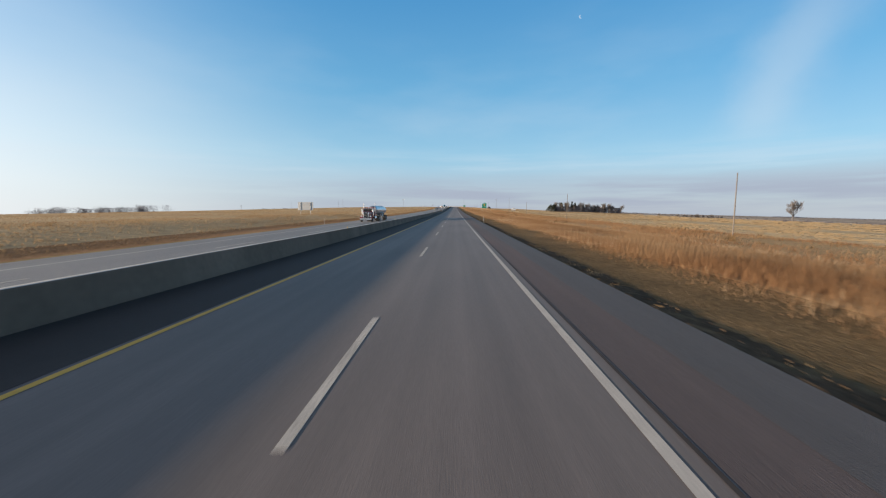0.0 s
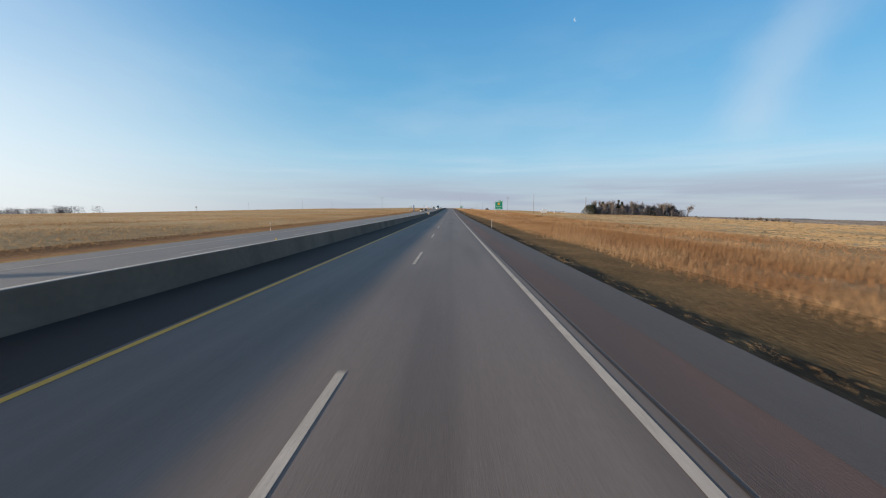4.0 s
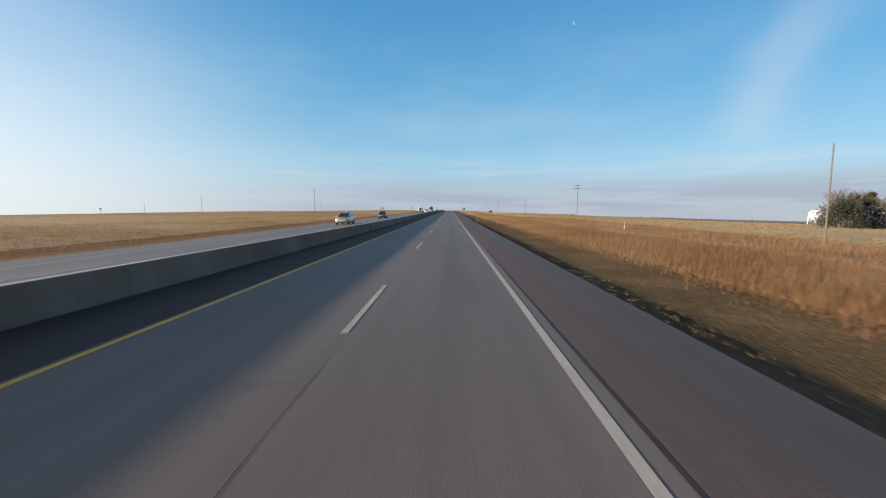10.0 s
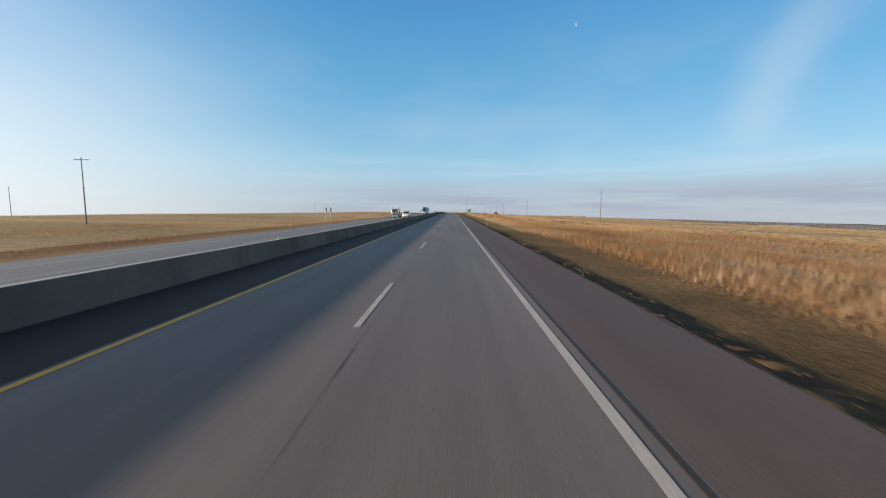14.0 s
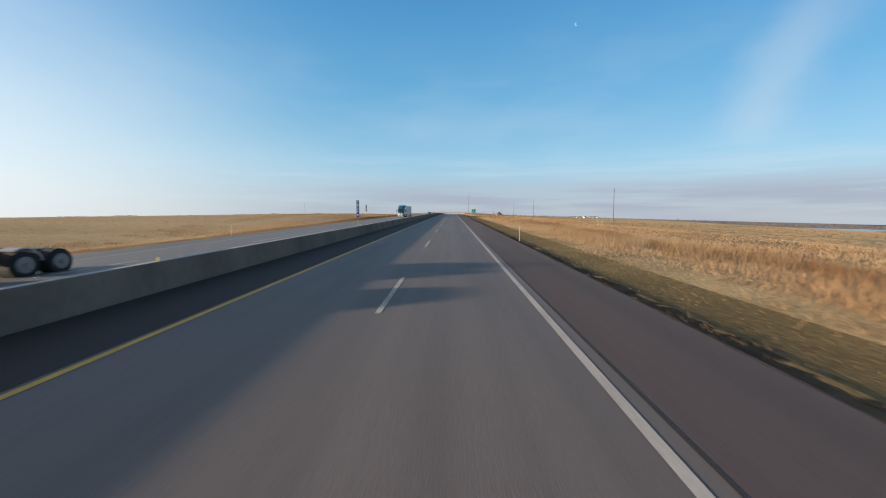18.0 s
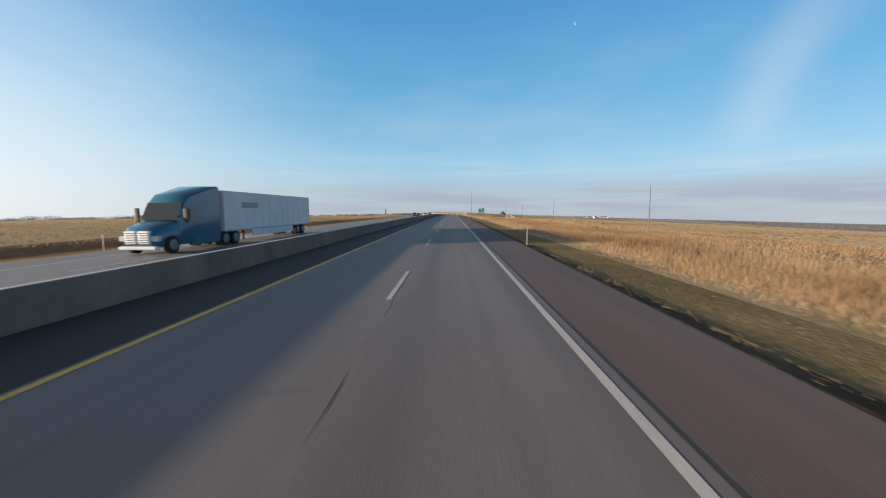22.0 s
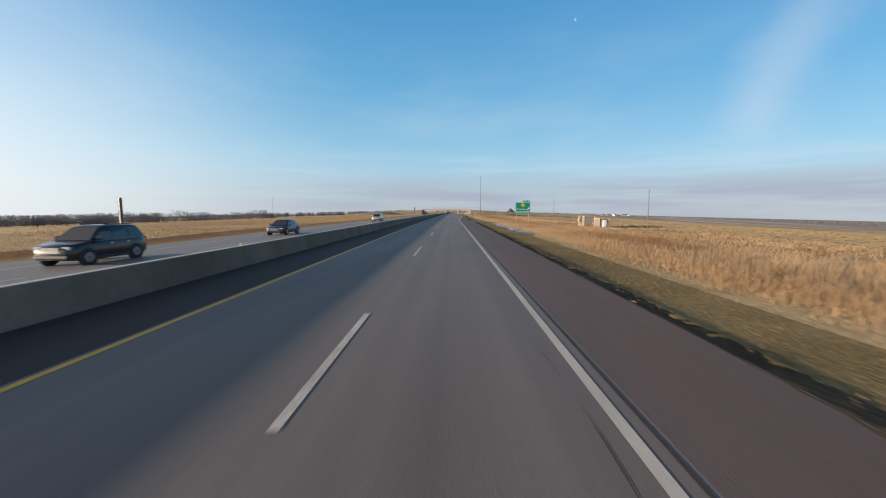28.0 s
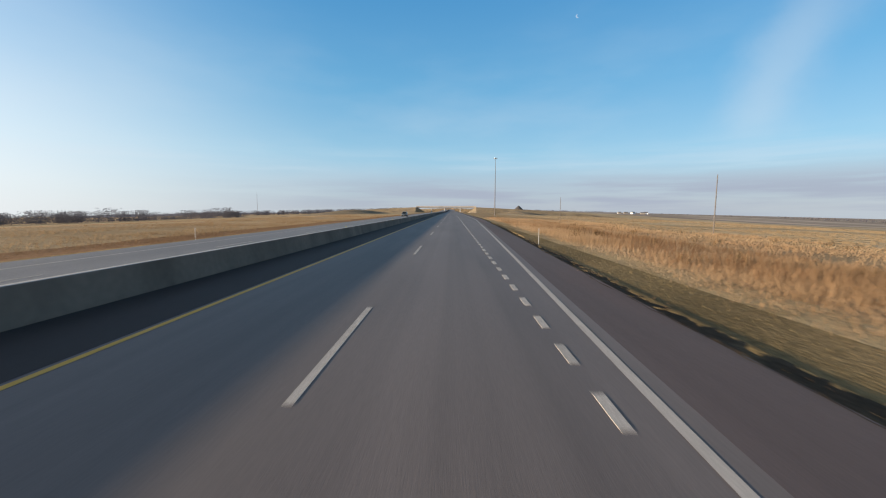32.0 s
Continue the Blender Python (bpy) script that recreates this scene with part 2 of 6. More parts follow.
# Muted tan with paler streaks, coloured to stand in for haze over far land.
LAND_FAR = material("hazy_far_land", (0.36, 0.285, 0.22), 0.95, spec=0.05, var=0.15, scale=0.1, var2=0.25, scale2=0.012,
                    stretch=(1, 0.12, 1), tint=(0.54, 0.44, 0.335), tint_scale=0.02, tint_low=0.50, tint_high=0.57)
FIELD_LEFT = material("brown_meadow", (0.53, 0.385, 0.22), 0.95, spec=0.05, relief=0.10, var=0.22, scale=1.6, var2=0.22, scale2=0.02, bump=0.35, bump_scale=3,
                      stretch=(0.3, 1, 1), tint=(0.46, 0.33, 0.18), tint_scale=0.03, tint_low=0.46, tint_high=0.6)
EDGE_SOIL = material("crumbled_edge_soil", (0.095, 0.066, 0.042), 0.95, spec=0.05, relief=0.04, var=0.35, scale=7, var2=0.3, scale2=0.5, bump=1.0, bump_scale=16,
                     tint=(0.17, 0.125, 0.072), tint_scale=0.9, tint_low=0.54, tint_high=0.68)
FIELD_PALE = material("pale_hay_meadow", (0.60, 0.45, 0.265), 0.95, spec=0.05, relief=0.10, var=0.22, scale=1.5, var2=0.22, scale2=0.02, bump=0.35, bump_scale=3,
                      stretch=(0.3, 1, 1), tint=(0.46, 0.34, 0.19), tint_scale=0.03, tint_low=0.47, tint_high=0.6)
WOOD = material("weathered_pole_wood", (0.14, 0.122, 0.108), 0.9, var=0.25, scale=20, stretch=(1, 1, 0.1))
STEEL = material("galvanised_steel", (0.45, 0.46, 0.47), 0.45, 0.8, var=0.08, scale=12)
SIGN_GREEN = material("sign_green", (0.0, 0.20, 0.13), 0.45, var=0.05, scale=3)
SIGN_BLUE = material("sign_blue", (0.016, 0.05, 0.19), 0.45, var=0.05, scale=3)
SIGN_WHITE = material("sign_white", (0.78, 0.79, 0.79), 0.45, var=0.04, scale=3)

SIGN_YELLOW = material("sign_yellow", (0.75, 0.36, 0.02), 0.45, var=0.04, scale=3)
SIGN_BLACK = material("sign_black", (0.02, 0.02, 0.02), 0.5, var=0.04, scale=3)
SIGN_RED = material("sign_red", (0.45, 0.02, 0.03), 0.45, var=0.04, scale=3)
ALU = material("bare_aluminium_sheet", (0.42, 0.43, 0.44), 0.5, 0.6, var=0.1, scale=2)
POST_WHITE = material("white_post_plastic", (0.50, 0.49, 0.465), 0.6, var=0.08, scale=8)
POST_YELLOW = material("yellow_post_plastic", (0.75, 0.52, 0.06), 0.6, var=0.08, scale=8)
GRASS_RED = material("rusty_bluestem", (0.28, 0.152, 0.076), 0.9, island=0.09, tint=(0.35, 0.225, 0.125), tint_scale=0.10, tint_low=0.4, tint_high=0.6, spec=0.2, through_light=0.5)
GRASS_GOLD = material("golden_grass", (0.47, 0.325, 0.19), 0.9, island=0.09, tint=(0.40, 0.25, 0.135), tint_scale=0.07, tint_low=0.4, tint_high=0.62, spec=0.2, through_light=0.42)
GRASS_DULL = material("dull_rusty_grass", (0.20, 0.125, 0.072), 0.9, island=0.1, tint=(0.25, 0.165, 0.095), tint_scale=0.1, spec=0.2, through_light=0.4)
GRASS_FRINGE = material("fringe_grass", (0.33, 0.24, 0.14), 0.9, island=0.25, tint=(0.25, 0.17, 0.08), tint_scale=0.8, spec=0.2, through_light=0.4)
GRASS_LEFT = material("brown_field_grass", (0.31, 0.222, 0.132), 0.9, island=0.08, tint=(0.25, 0.168, 0.094), tint_scale=0.04, spec=0.2, through_light=0.42)
GRASS_TAN = material("straw_grass", (0.47, 0.335, 0.21), 0.9, island=0.09, tint=(0.32, 0.195, 0.098), tint_scale=0.05, spec=0.2, through_light=0.42)
GRASS_VERGE = material("verge_grass", (0.205, 0.156, 0.078), 0.9, island=0.07, tint=(0.235, 0.175, 0.09), tint_scale=0.5, spec=0.2, through_light=0.35)
GRASS_WEED = material("dark_weed", (0.12, 0.075, 0.035), 0.9, island=0.4, spec=0.2)
BARK = material("grey_bark", (0.11, 0.1, 0.096), 0.95, var=0.3, scale=6)
TWIG = material("bare_twigs", (0.122, 0.106, 0.099), 0.95, island=0.35)
MEADOW_PALE = material("pale_hay_swathes", (0.245, 0.182, 0.11), 0.9, island=0.05, stretch=(0.35, 1, 1), tint=(0.225, 0.165, 0.097), tint_scale=0.025, tint_low=0.46, tint_high=0.62, spec=0.2, through_light=0.4)
CEDAR = material("cedar_foliage", (0.03, 0.036, 0.021), 0.9, island=0.5)
BRIDGE = material("bridge_concrete", (0.46, 0.43, 0.40), 0.85, var=0.1, scale=2, var2=0.15, scale2=0.2)
BANK = material("dull_bank_grass", (0.30, 0.235, 0.15), 0.95, spec=0.05, relief=0.3, var=0.25, scale=1.2, var2=0.25, scale2=0.05, bump=1.0, bump_scale=3, tint=(0.22, 0.18, 0.13), tint_scale=0.08)
WOODS = material("far_bare_woods", (0.125, 0.12, 0.135), 0.95, spec=0.05, island=0.1, var=0.2, scale=0.05, through_light=0.3)
# Mauve grey base colour with the distance haze painted in.
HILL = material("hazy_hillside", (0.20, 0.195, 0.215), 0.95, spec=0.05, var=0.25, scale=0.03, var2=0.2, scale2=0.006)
RUBBER = material("tyre_rubber", (0.02, 0.02, 0.021), 0.8, var=0.2, scale=20)
RIM = material("dull_wheel_rim", (0.24, 0.245, 0.25), 0.45, 0.5, var=0.15, scale=12)
CHROME = material("chrome", (0.75, 0.76, 0.78), 0.18, 1.0, var=0.03)
GLASS_DARK = material("vehicle_glass", (0.022, 0.03, 0.034), 0.05, var=0.05, spec=0.9)
LAMP = material("headlamp_lens", (0.5, 0.51, 0.52), 0.15, var=0.05)
BLACK_TRIM = material("black_trim", (0.02, 0.02, 0.022), 0.5, var=0.15)


def paint(name, c, metal=0.0):
    return material(name, c, 0.3, metal, var=0.04, scale=2, coat=0.6, var2=0.06, scale2=0.8)


PAINT_MAROON = paint("maroon_paint", (0.17, 0.008, 0.026))
PAINT_TEAL = paint("dark_teal_paint", (0.035, 0.05, 0.055), 0.4)
PAINT_BLACK = paint("black_paint", (0.018, 0.018, 0.022), 0.3)
PAINT_WHITE = paint("white_paint", (0.74, 0.74, 0.73))
PAINT_SILVER = paint("silver_gold_paint", (0.48, 0.44, 0.38), 0.5)
PAINT_NAVY = paint("navy_paint", (0.012, 0.022, 0.06), 0.3)
PAINT_BLUE = paint("teal_blue_paint", (0.012, 0.11, 0.18))
TRAILER_WHITE = material("trailer_side_sheet", (0.66, 0.67, 0.68), 0.5, var=0.06, scale=3, var2=0.08, scale2=0.4)
TANK = material("polished_tank", (0.72, 0.75, 0.78), 0.36, 0.95, var=0.05, scale=2)
TAN_WALL = material("tan_shed_panel", (0.205, 0.152, 0.110), 0.85, var=0.1, scale=3, bump=0.3, bump_scale=40)
TRIM_CREAM = material("cream_trim", (0.46, 0.38, 0.29), 0.7, var=0.08, scale=6)
GREY_DOOR = material("grey_door", (0.25, 0.225, 0.20), 0.6, var=0.08, scale=4)
ROOF_GREY = material("grey_roof", (0.10, 0.10, 0.11), 0.8, var=0.15, scale=2)
BRICK_RED = material("faded_red_wall", (0.15, 0.06, 0.045), 0.85, var=0.15, scale=3)
WATER = material("ditch_water", (0.50, 0.51, 0.52), 0.3, var=0.2, scale=2, spec=0.9, tint=(0.10, 0.075, 0.05), tint_scale=1.6, tint_low=0.56, tint_high=0.62)
POND = material("pond_water", (0.05, 0.055, 0.06), 0.12, var=0.1, scale=0.2, spec=0.7, bump=0.3, bump_scale=0.8)
GRAVEL = material("gravel", (0.42, 0.285, 0.165), 0.95, spec=0.05, var=0.35, scale=25, bump=0.8, bump_scale=40)
MUD = material("wet_mud", (0.06, 0.045, 0.03), 0.5, spec=0.3, var=0.3, scale=4, var2=0.2, scale2=0.7, bump=0.6, bump_scale=8, relief=0.05)
GRAVEL_DARK = material("grey_gravel", (0.27, 0.232, 0.20), 0.95, spec=0.05, var=0.35, scale=25, var2=0.2, scale2=0.6, bump=0.8, bump_scale=40)
SALT = material("dark_dome_shingle", (0.07, 0.065, 0.065), 0.9, var=0.2, scale=1)

# ---- ground ----
X_EDGE_L, X_EDGE_R = -23.7, 2.65
TAPER_Y = [838, 857, 865, 892, 940, 1120]
TAPER_X = [0.0, 0.7, 1.05, 2.05, 3.66, 3.66]


def edge_x(y):
    """Place of the right edge line, which leaves for the exit lane."""
    return float(np.interp(y, TAPER_Y, TAPER_X))


def pave_x(y):
    return X_EDGE_R + float(np.interp(y, [840, 862, 892, 940], [0, 0.25, 1.4, 2.9]))


PROFILE_X = [-4500, -1500, -700, -300, -120, -60, -40, -31, -27, -24.3, -23.7, -23.5, 2.4, 2.65, 3.4, 5, 7, 9, 12, 18, 45, 130, 300, 700, 1500, 2500, 4500]
VALLEY_X = [110, 130, 160, 200, 300, 380, 470, 700, 1000, 1500, 2500, 4500]
VALLEY_Z = [0, -0.4, -1.8, -4.0, -7.7, -9.0, -7.6, -10.5, -12.0, -14.0, -22, -44]
PROFILE_Z = [-80, -27, -11, -3.3, -0.4, 0.0, -0.35, -0.5, -0.55, -0.42, -0.35, -0.65, -0.3, -0.02, -0.13, -0.20, -0.26, -0.34, -0.50, -0.95, -2.0, -4.2, -7.4, -15.5, -33, -54, -92]


def side_weight(x):
    a = min(1.0, max(0.0, (abs(x) - 80) / 700))
    return 1 - a * a * (3 - 2 * a)


def gz(x, y):
    """Height of the ground at a place."""
    px = x
    if x > 0:
        px = x - (pave_x(y) - X_EDGE_R) * max(0.0, 1 - max(0, x - 5) / 20) if x > 2.4 else x
    bumps = 0.0
    if x > 6 or x < -28:
        bumps = 0.12 * noise.noise((x * 0.08, y * 0.05, 0.0)) + 0.5 * min(1, abs(x) / 100) * noise.noise((x * 0.01, y * 0.006, 3.0))
    hill = min(1.0, max(0.0, (-x - 60) / 90)) * (1.2 - 3.7 * min(1.0, max(0.0, (y - 560) / 240))) if x > -900 else -2.5
    bank = float(np.interp(y, [0, 120, 220, 430, 490, 535, 590, 640, 690, 740, 830], [0.8, 0.8, 0.3, 0.1, -1.7, -1.7, 0.6, 0.5, 0.3, 0.1, -0.1])) * float(np.interp(x, [-140, -60, -41, -27.5], [0, 1, 1, 0])) if x < -27 else 0.0
    if x < -28:
        bank += float(np.interp(y, [575, 610, 690, 740, 830], [0.0, 0.35, 0.25, 0.1, 0.0])) * float(np.interp(x, [-140, -60, -29.5, -28], [0, 1, 1, 0]))
    valley = 0.0
    if x > 110:
        a = min(1.0, max(0.0, (y - float(np.interp(x, [160, 215], [400, 110]))) / 70)) * (0.85 + 0.15 * min(1.0, max(0.0, (y - 400) / 100))) * (1 - min(1.0, max(0.0, (y - 1300) / 400)) * min(1.0, max(0.0, (1000 - x) / 300)))
        valley = a * float(np.interp(x, VALLEY_X, VALLEY_Z)) * (1 - 0.5 * min(1.0, max(0.0, (y - 820) / 250)))
    knoll = 0.0
    if x > 15:
        knoll = 1.3 * math.exp(-((x - 116) / 48) ** 2 - ((y - 366) / 45) ** 2) - 1.3 * math.exp(-((x - 40) / 12) ** 2 - ((y - 859) / 15) ** 2)
    fall = -2.6 * min(1.0, max(0.0, (-x - 45) / 260)) * min(1.0, max(0.0, (y - 700) / 260)) if x < -45 else 0.0
    if x < -480:
        fall -= 10.0 * min(1.0, (-x - 480) / 500)
    return float(np.interp(px, PROFILE_X, PROFILE_Z)) + (hill if x < -60 else 0.0) + fall + bank + valley + knoll + zr(y) * side_weight(x) + bumps


def build_ground():
    xs = [-4500, -3000, -2000, -1400, -1000, -700, -500, -350, -250, -180, -130, -95, -75, -60, -50, -42, -36, -33, -31, -30, -29, -28, -26, -24.3, -23.7, -23.5,
          2.4, 2.65, 3.4, 4.2, 5, 6, 7, 8, 9, 10.5, 12, 15, 18, 23, 30, 38, 45, 60, 80, 105, 118, 130, 143, 160, 180, 210, 250, 300, 350, 400, 470, 550, 650, 750, 1000, 1500, 2200, 3200, 4500]
    ys = list(range(-400, 1400, 10)) + [1400, 1500, 1600, 1800, 2000, 2300, 2700, 3200, 3800, 4500]
    verts, faces = [], []
    for y in ys:
        for x in xs:
            xx = x + (pave_x(y) - X_EDGE_R if 2 < x < 4 else 0)
            verts.append((xx, y, gz(xx, y)))
    w = len(xs)
    for j in range(len(ys) - 1):
        for i in range(w - 1):
            a = j * w + i
            faces.append((a, a + 1, a + w + 1, a + w))
    me = bpy.data.meshes.new("ground")
    me.from_pydata(verts, [], faces)
    me.polygons.foreach_set("use_smooth", [True] * len(faces))
    me.materials.append(GROUND)
    me.materials.append(MOWN)
    me.materials.append(FIELD_PALE)
    for mat in (FIELD_LEFT, MOWN_BROWN, FIELD_TOE, FIELD_OLIVE, LAND_FAR, MOWN_STRAW):
        me.materials.append(mat)
    for j in range(len(ys) - 1):
        for i in range(w - 1):
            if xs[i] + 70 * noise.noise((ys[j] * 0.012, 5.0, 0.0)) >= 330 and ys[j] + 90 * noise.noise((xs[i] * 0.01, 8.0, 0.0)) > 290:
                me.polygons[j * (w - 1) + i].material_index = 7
            elif 38 <= xs[i] < 45 and 680 <= ys[j] < 960:
                me.polygons[j * (w - 1) + i].material_index = 6
            elif -31 <= xs[i] < -26:
                me.polygons[j * (w - 1) + i].material_index = 5
            elif 2.3 <= xs[i] < 8.0 and ys[j] < 420:
                me.polygons[j * (w - 1) + i].material_index = 4
            elif 6.0 <= xs[i] < 8.0 and ys[j] >= 420:
                me.polygons[j * (w - 1) + i].material_index = 8
            elif xs[i] >= 45:
                me.polygons[j * (w - 1) + i].material_index = 2
            elif xs[i] < -26:
                me.polygons[j * (w - 1) + i].material_index = 3
            elif (2.3 <= xs[i] < 8.0) or (-26 <= xs[i] < -23.5):
                me.polygons[j * (w - 1) + i].material_index = 1
    tagged(new("ground", me), "dry golden prairie grassland with a mown verge beside the road", "ground", kind="structure")


build_ground()


def cross(x):
    """Fall of the oncoming carriageway towards its outer edge."""
    return min(0.0, x + 10.7) * 0.023


def strip(name, x0, x1, y0, y1, z, mat, parent=None, thick=0.0, step=10):
    """A ribbon along the road; x0 and x1 are numbers or functions of y."""
    f0 = x0 if callable(x0) else (lambda y: x0)
    f1 = x1 if callable(x1) else (lambda y: x1)
    ys = [y0] + [float(k) for k in np.arange(math.floor(y0 / step) * step + step, y1, step)] + [y1]
    bm = B()
    rows = []
    for y in ys:
        h = zr(y) + z
        a0, a1 = f0(y), f1(y)
        r = [bm.verts.new((a0, y, h + cross(a0))), bm.verts.new((a1, y, h + cross(a1)))]
        if thick:
            r = [bm.verts.new((a0 - thick * .3, y, h + cross(a0) - thick))] + r + [bm.verts.new((a1 + thick * .3, y, h + cross(a1) - thick))]
        rows.append(r)
    for a, b in zip(rows, rows[1:]):
        for i in range(len(a) - 1):
            bm.faces.new((a[i], a[i + 1], b[i + 1], b[i]))
    return part(name, bm, mat, parent)


ROAD_END = 2000
road = tagged(strip("road", X_EDGE_L + 13.3, lambda y: 0.35 + edge_x(y), -300, ROAD_END, 0.0, ASPHALT, thick=0.2),
              "grey asphalt motorway carriageway with worn wheel tracks", "road", kind="structure")
tagged(strip("road_opposite", X_EDGE_L, X_EDGE_L + 13.298, -300, ROAD_END, 0.0, ASPHALT_OLD, thick=0.2),
       "grey asphalt carriageway for oncoming traffic", "road", kind="structure")
tagged(strip("pavement", lambda y: 0.352 + edge_x(y), lambda y: max(pave_x(y), 0.6 + edge_x(y)), -300, ROAD_END, 0.0, ASPHALT_RED, thick=0.2),
       "reddish grey asphalt hard shoulder with a crumbling edge", "shoulder", kind="structure")

tagged(strip("pavement_patch", lambda y: 1.42 + 0.08 * noise.noise((y * 0.3, 2.0, 0.0)), lambda y: pave_x(y) - 0.02, -300, 316, 0.004, ASPHALT_PATCH, step=2),
       "greyer resurfaced half of the hard shoulder", "shoulder", kind="structure")
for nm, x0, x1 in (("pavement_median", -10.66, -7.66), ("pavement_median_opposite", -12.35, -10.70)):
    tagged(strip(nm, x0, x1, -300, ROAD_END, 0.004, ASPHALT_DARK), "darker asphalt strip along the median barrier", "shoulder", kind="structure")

# ---- road markings ----
tagged(strip("trim_edge_line", lambda y: edge_x(y) - 0.075, lambda y: edge_x(y) + 0.075, -300, 1400, 0.005, WHITE_PAINT),
       "white painted edge line beside the shoulder", "road marking", kind="structure")
tagged(strip("trim_joint", lambda y: 0.27 + 0.03 * math.sin(y * 0.031), lambda y: 0.318 + 0.03 * math.sin(y * 0.031 + 0.3), -300, 838, 0.005, SEAL),
       "dark sealed joint between lane and shoulder", "road joint", kind="structure")
YEL = -7.5
tagged(strip("trim_median_line", YEL - 0.07, YEL + 0.07, -300, 1400, 0.005, YELLOW_PAINT), "yellow painted median edge line", "road marking", kind="structure")
tagged(strip("trim_median_line_opposite", -12.75, -12.62, -300, 1400, 0.005, YELLOW_FADED), "faded yellow painted median edge line", "road marking", kind="structure")
tagged(strip("trim_edge_line_opposite", -20.75, -20.6, -300, 1400, 0.005, WHITE_PAINT), "white painted edge line", "road marking", kind="structure")

DASH0 = ahead(0) + 7.89 - 4.5
PERIOD = 15.24


def dash_mesh(name, w, length):
    bm = B()
    box(bm, -w / 2, w / 2, 0, length, -0.004, 0.006)
    me = mesh_of(name, bm)
    me.materials.append(DASH_PAINT)
    return me


def dashes(name, x, y0, count, period, me, label):
    root = tagged(empty(name), label, "road marking", kind="structure")
    for k in range(count):
        y = y0 + k * period
        ob = part("dash", me, None, root)
        ob.matrix_world = pose(x, y, zr(y) + cross(x), math.degrees(grade(y)))
    return root


dash = dash_mesh("dash", 0.13, 4.5)
dashes("trim_lane_line", -3.66, DASH0 - 2 * PERIOD, 90, PERIOD, dash, "broken white lane line of painted dashes")
dashes("trim_lane_line_opposite", -17.0, DASH0 - 2 * PERIOD + 5, 90, PERIOD, dash, "broken white lane line of painted dashes")
dot = dash_mesh("dot", 0.15, 0.8)
dashes("trim_exit_dots", 0.08, 855.92, 100, 1.75, dot, "dotted white line along the start of the exit lane")

# ---- median barrier ----
BX = -10.4
BAR_SECTION = [(-0.27, 0.0), (-0.265, 0.06), (-0.20, 0.33), (-0.125, 0.785), (-0.105, 0.81), (0.105, 0.81), (0.125, 0.785), (0.20, 0.33), (0.265, 0.06), (0.27, 0.0)]


def end_height(f):
    """Share of the full height along a sloped end, f from the nose to the full section."""
    return float(np.interp(f, [0, 0.12, 0.35, 0.6, 0.85, 1], [0.2, 0.22, 0.34, 0.57, 0.87, 1.0]))


def barrier(y0, y1, taper0, taper1, label):
    ys = {y0, y1} | {float(k) for k in np.arange(math.floor(y0 / 10) * 10 + 10, y1, 10)}
    for f in (0.12, 0.35, 0.6, 0.85, 1.0):
        if taper0:
            ys.add(y0 + taper0 * f)
        if taper1:
            ys.add(y1 - taper1 * f)
    bm, cap = B(), B()
    rows, tops = [], []
    for y in sorted(ys):
        k = 1.0
        if taper0 and y < y0 + taper0:
            k = end_height((y - y0) / taper0)
        if taper1 and y > y1 - taper1:
            k = end_height((y1 - y) / taper1)
        wide = 1 + 0.35 * (1 - k)
        rows.append([bm.verts.new((BX + x * (wide if z > 0.5 else 1), y, zr(y) + z * k)) for x, z in BAR_SECTION])
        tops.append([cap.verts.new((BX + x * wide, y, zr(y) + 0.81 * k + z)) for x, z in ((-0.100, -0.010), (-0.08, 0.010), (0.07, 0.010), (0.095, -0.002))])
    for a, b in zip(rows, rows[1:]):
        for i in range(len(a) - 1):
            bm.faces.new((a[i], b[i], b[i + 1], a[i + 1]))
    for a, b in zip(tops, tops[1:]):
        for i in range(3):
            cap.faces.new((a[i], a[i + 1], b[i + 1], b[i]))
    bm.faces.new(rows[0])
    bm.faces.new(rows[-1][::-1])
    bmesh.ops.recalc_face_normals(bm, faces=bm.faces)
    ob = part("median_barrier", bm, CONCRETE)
    # Added strip: its pale colour stands in for sunlight along the barrier's top.
    part("cap", cap, CONCRETE_CAP, ob, "top edge coloured paler as sunlit")
    for on, y in ((taper0, y0), (taper1, y1)):
        if on:
            part("nose", box(B(), BX - 0.19, BX + 0.19, y - 0.14, y + 0.2, zr(y) - 0.02, zr(y) + 0.19, 0.05), CONCRETE_CAP, ob, "low rounded nose block")
    return tagged(ob, label, "concrete barrier", kind="structure")


bar_a = barrier(-300, 249, 0, 4.5, "stained concrete safety barrier with a sloped end")
bar_b = barrier(254.6, 1900, 4.6, 0, "stained concrete safety barrier with a sloped end")

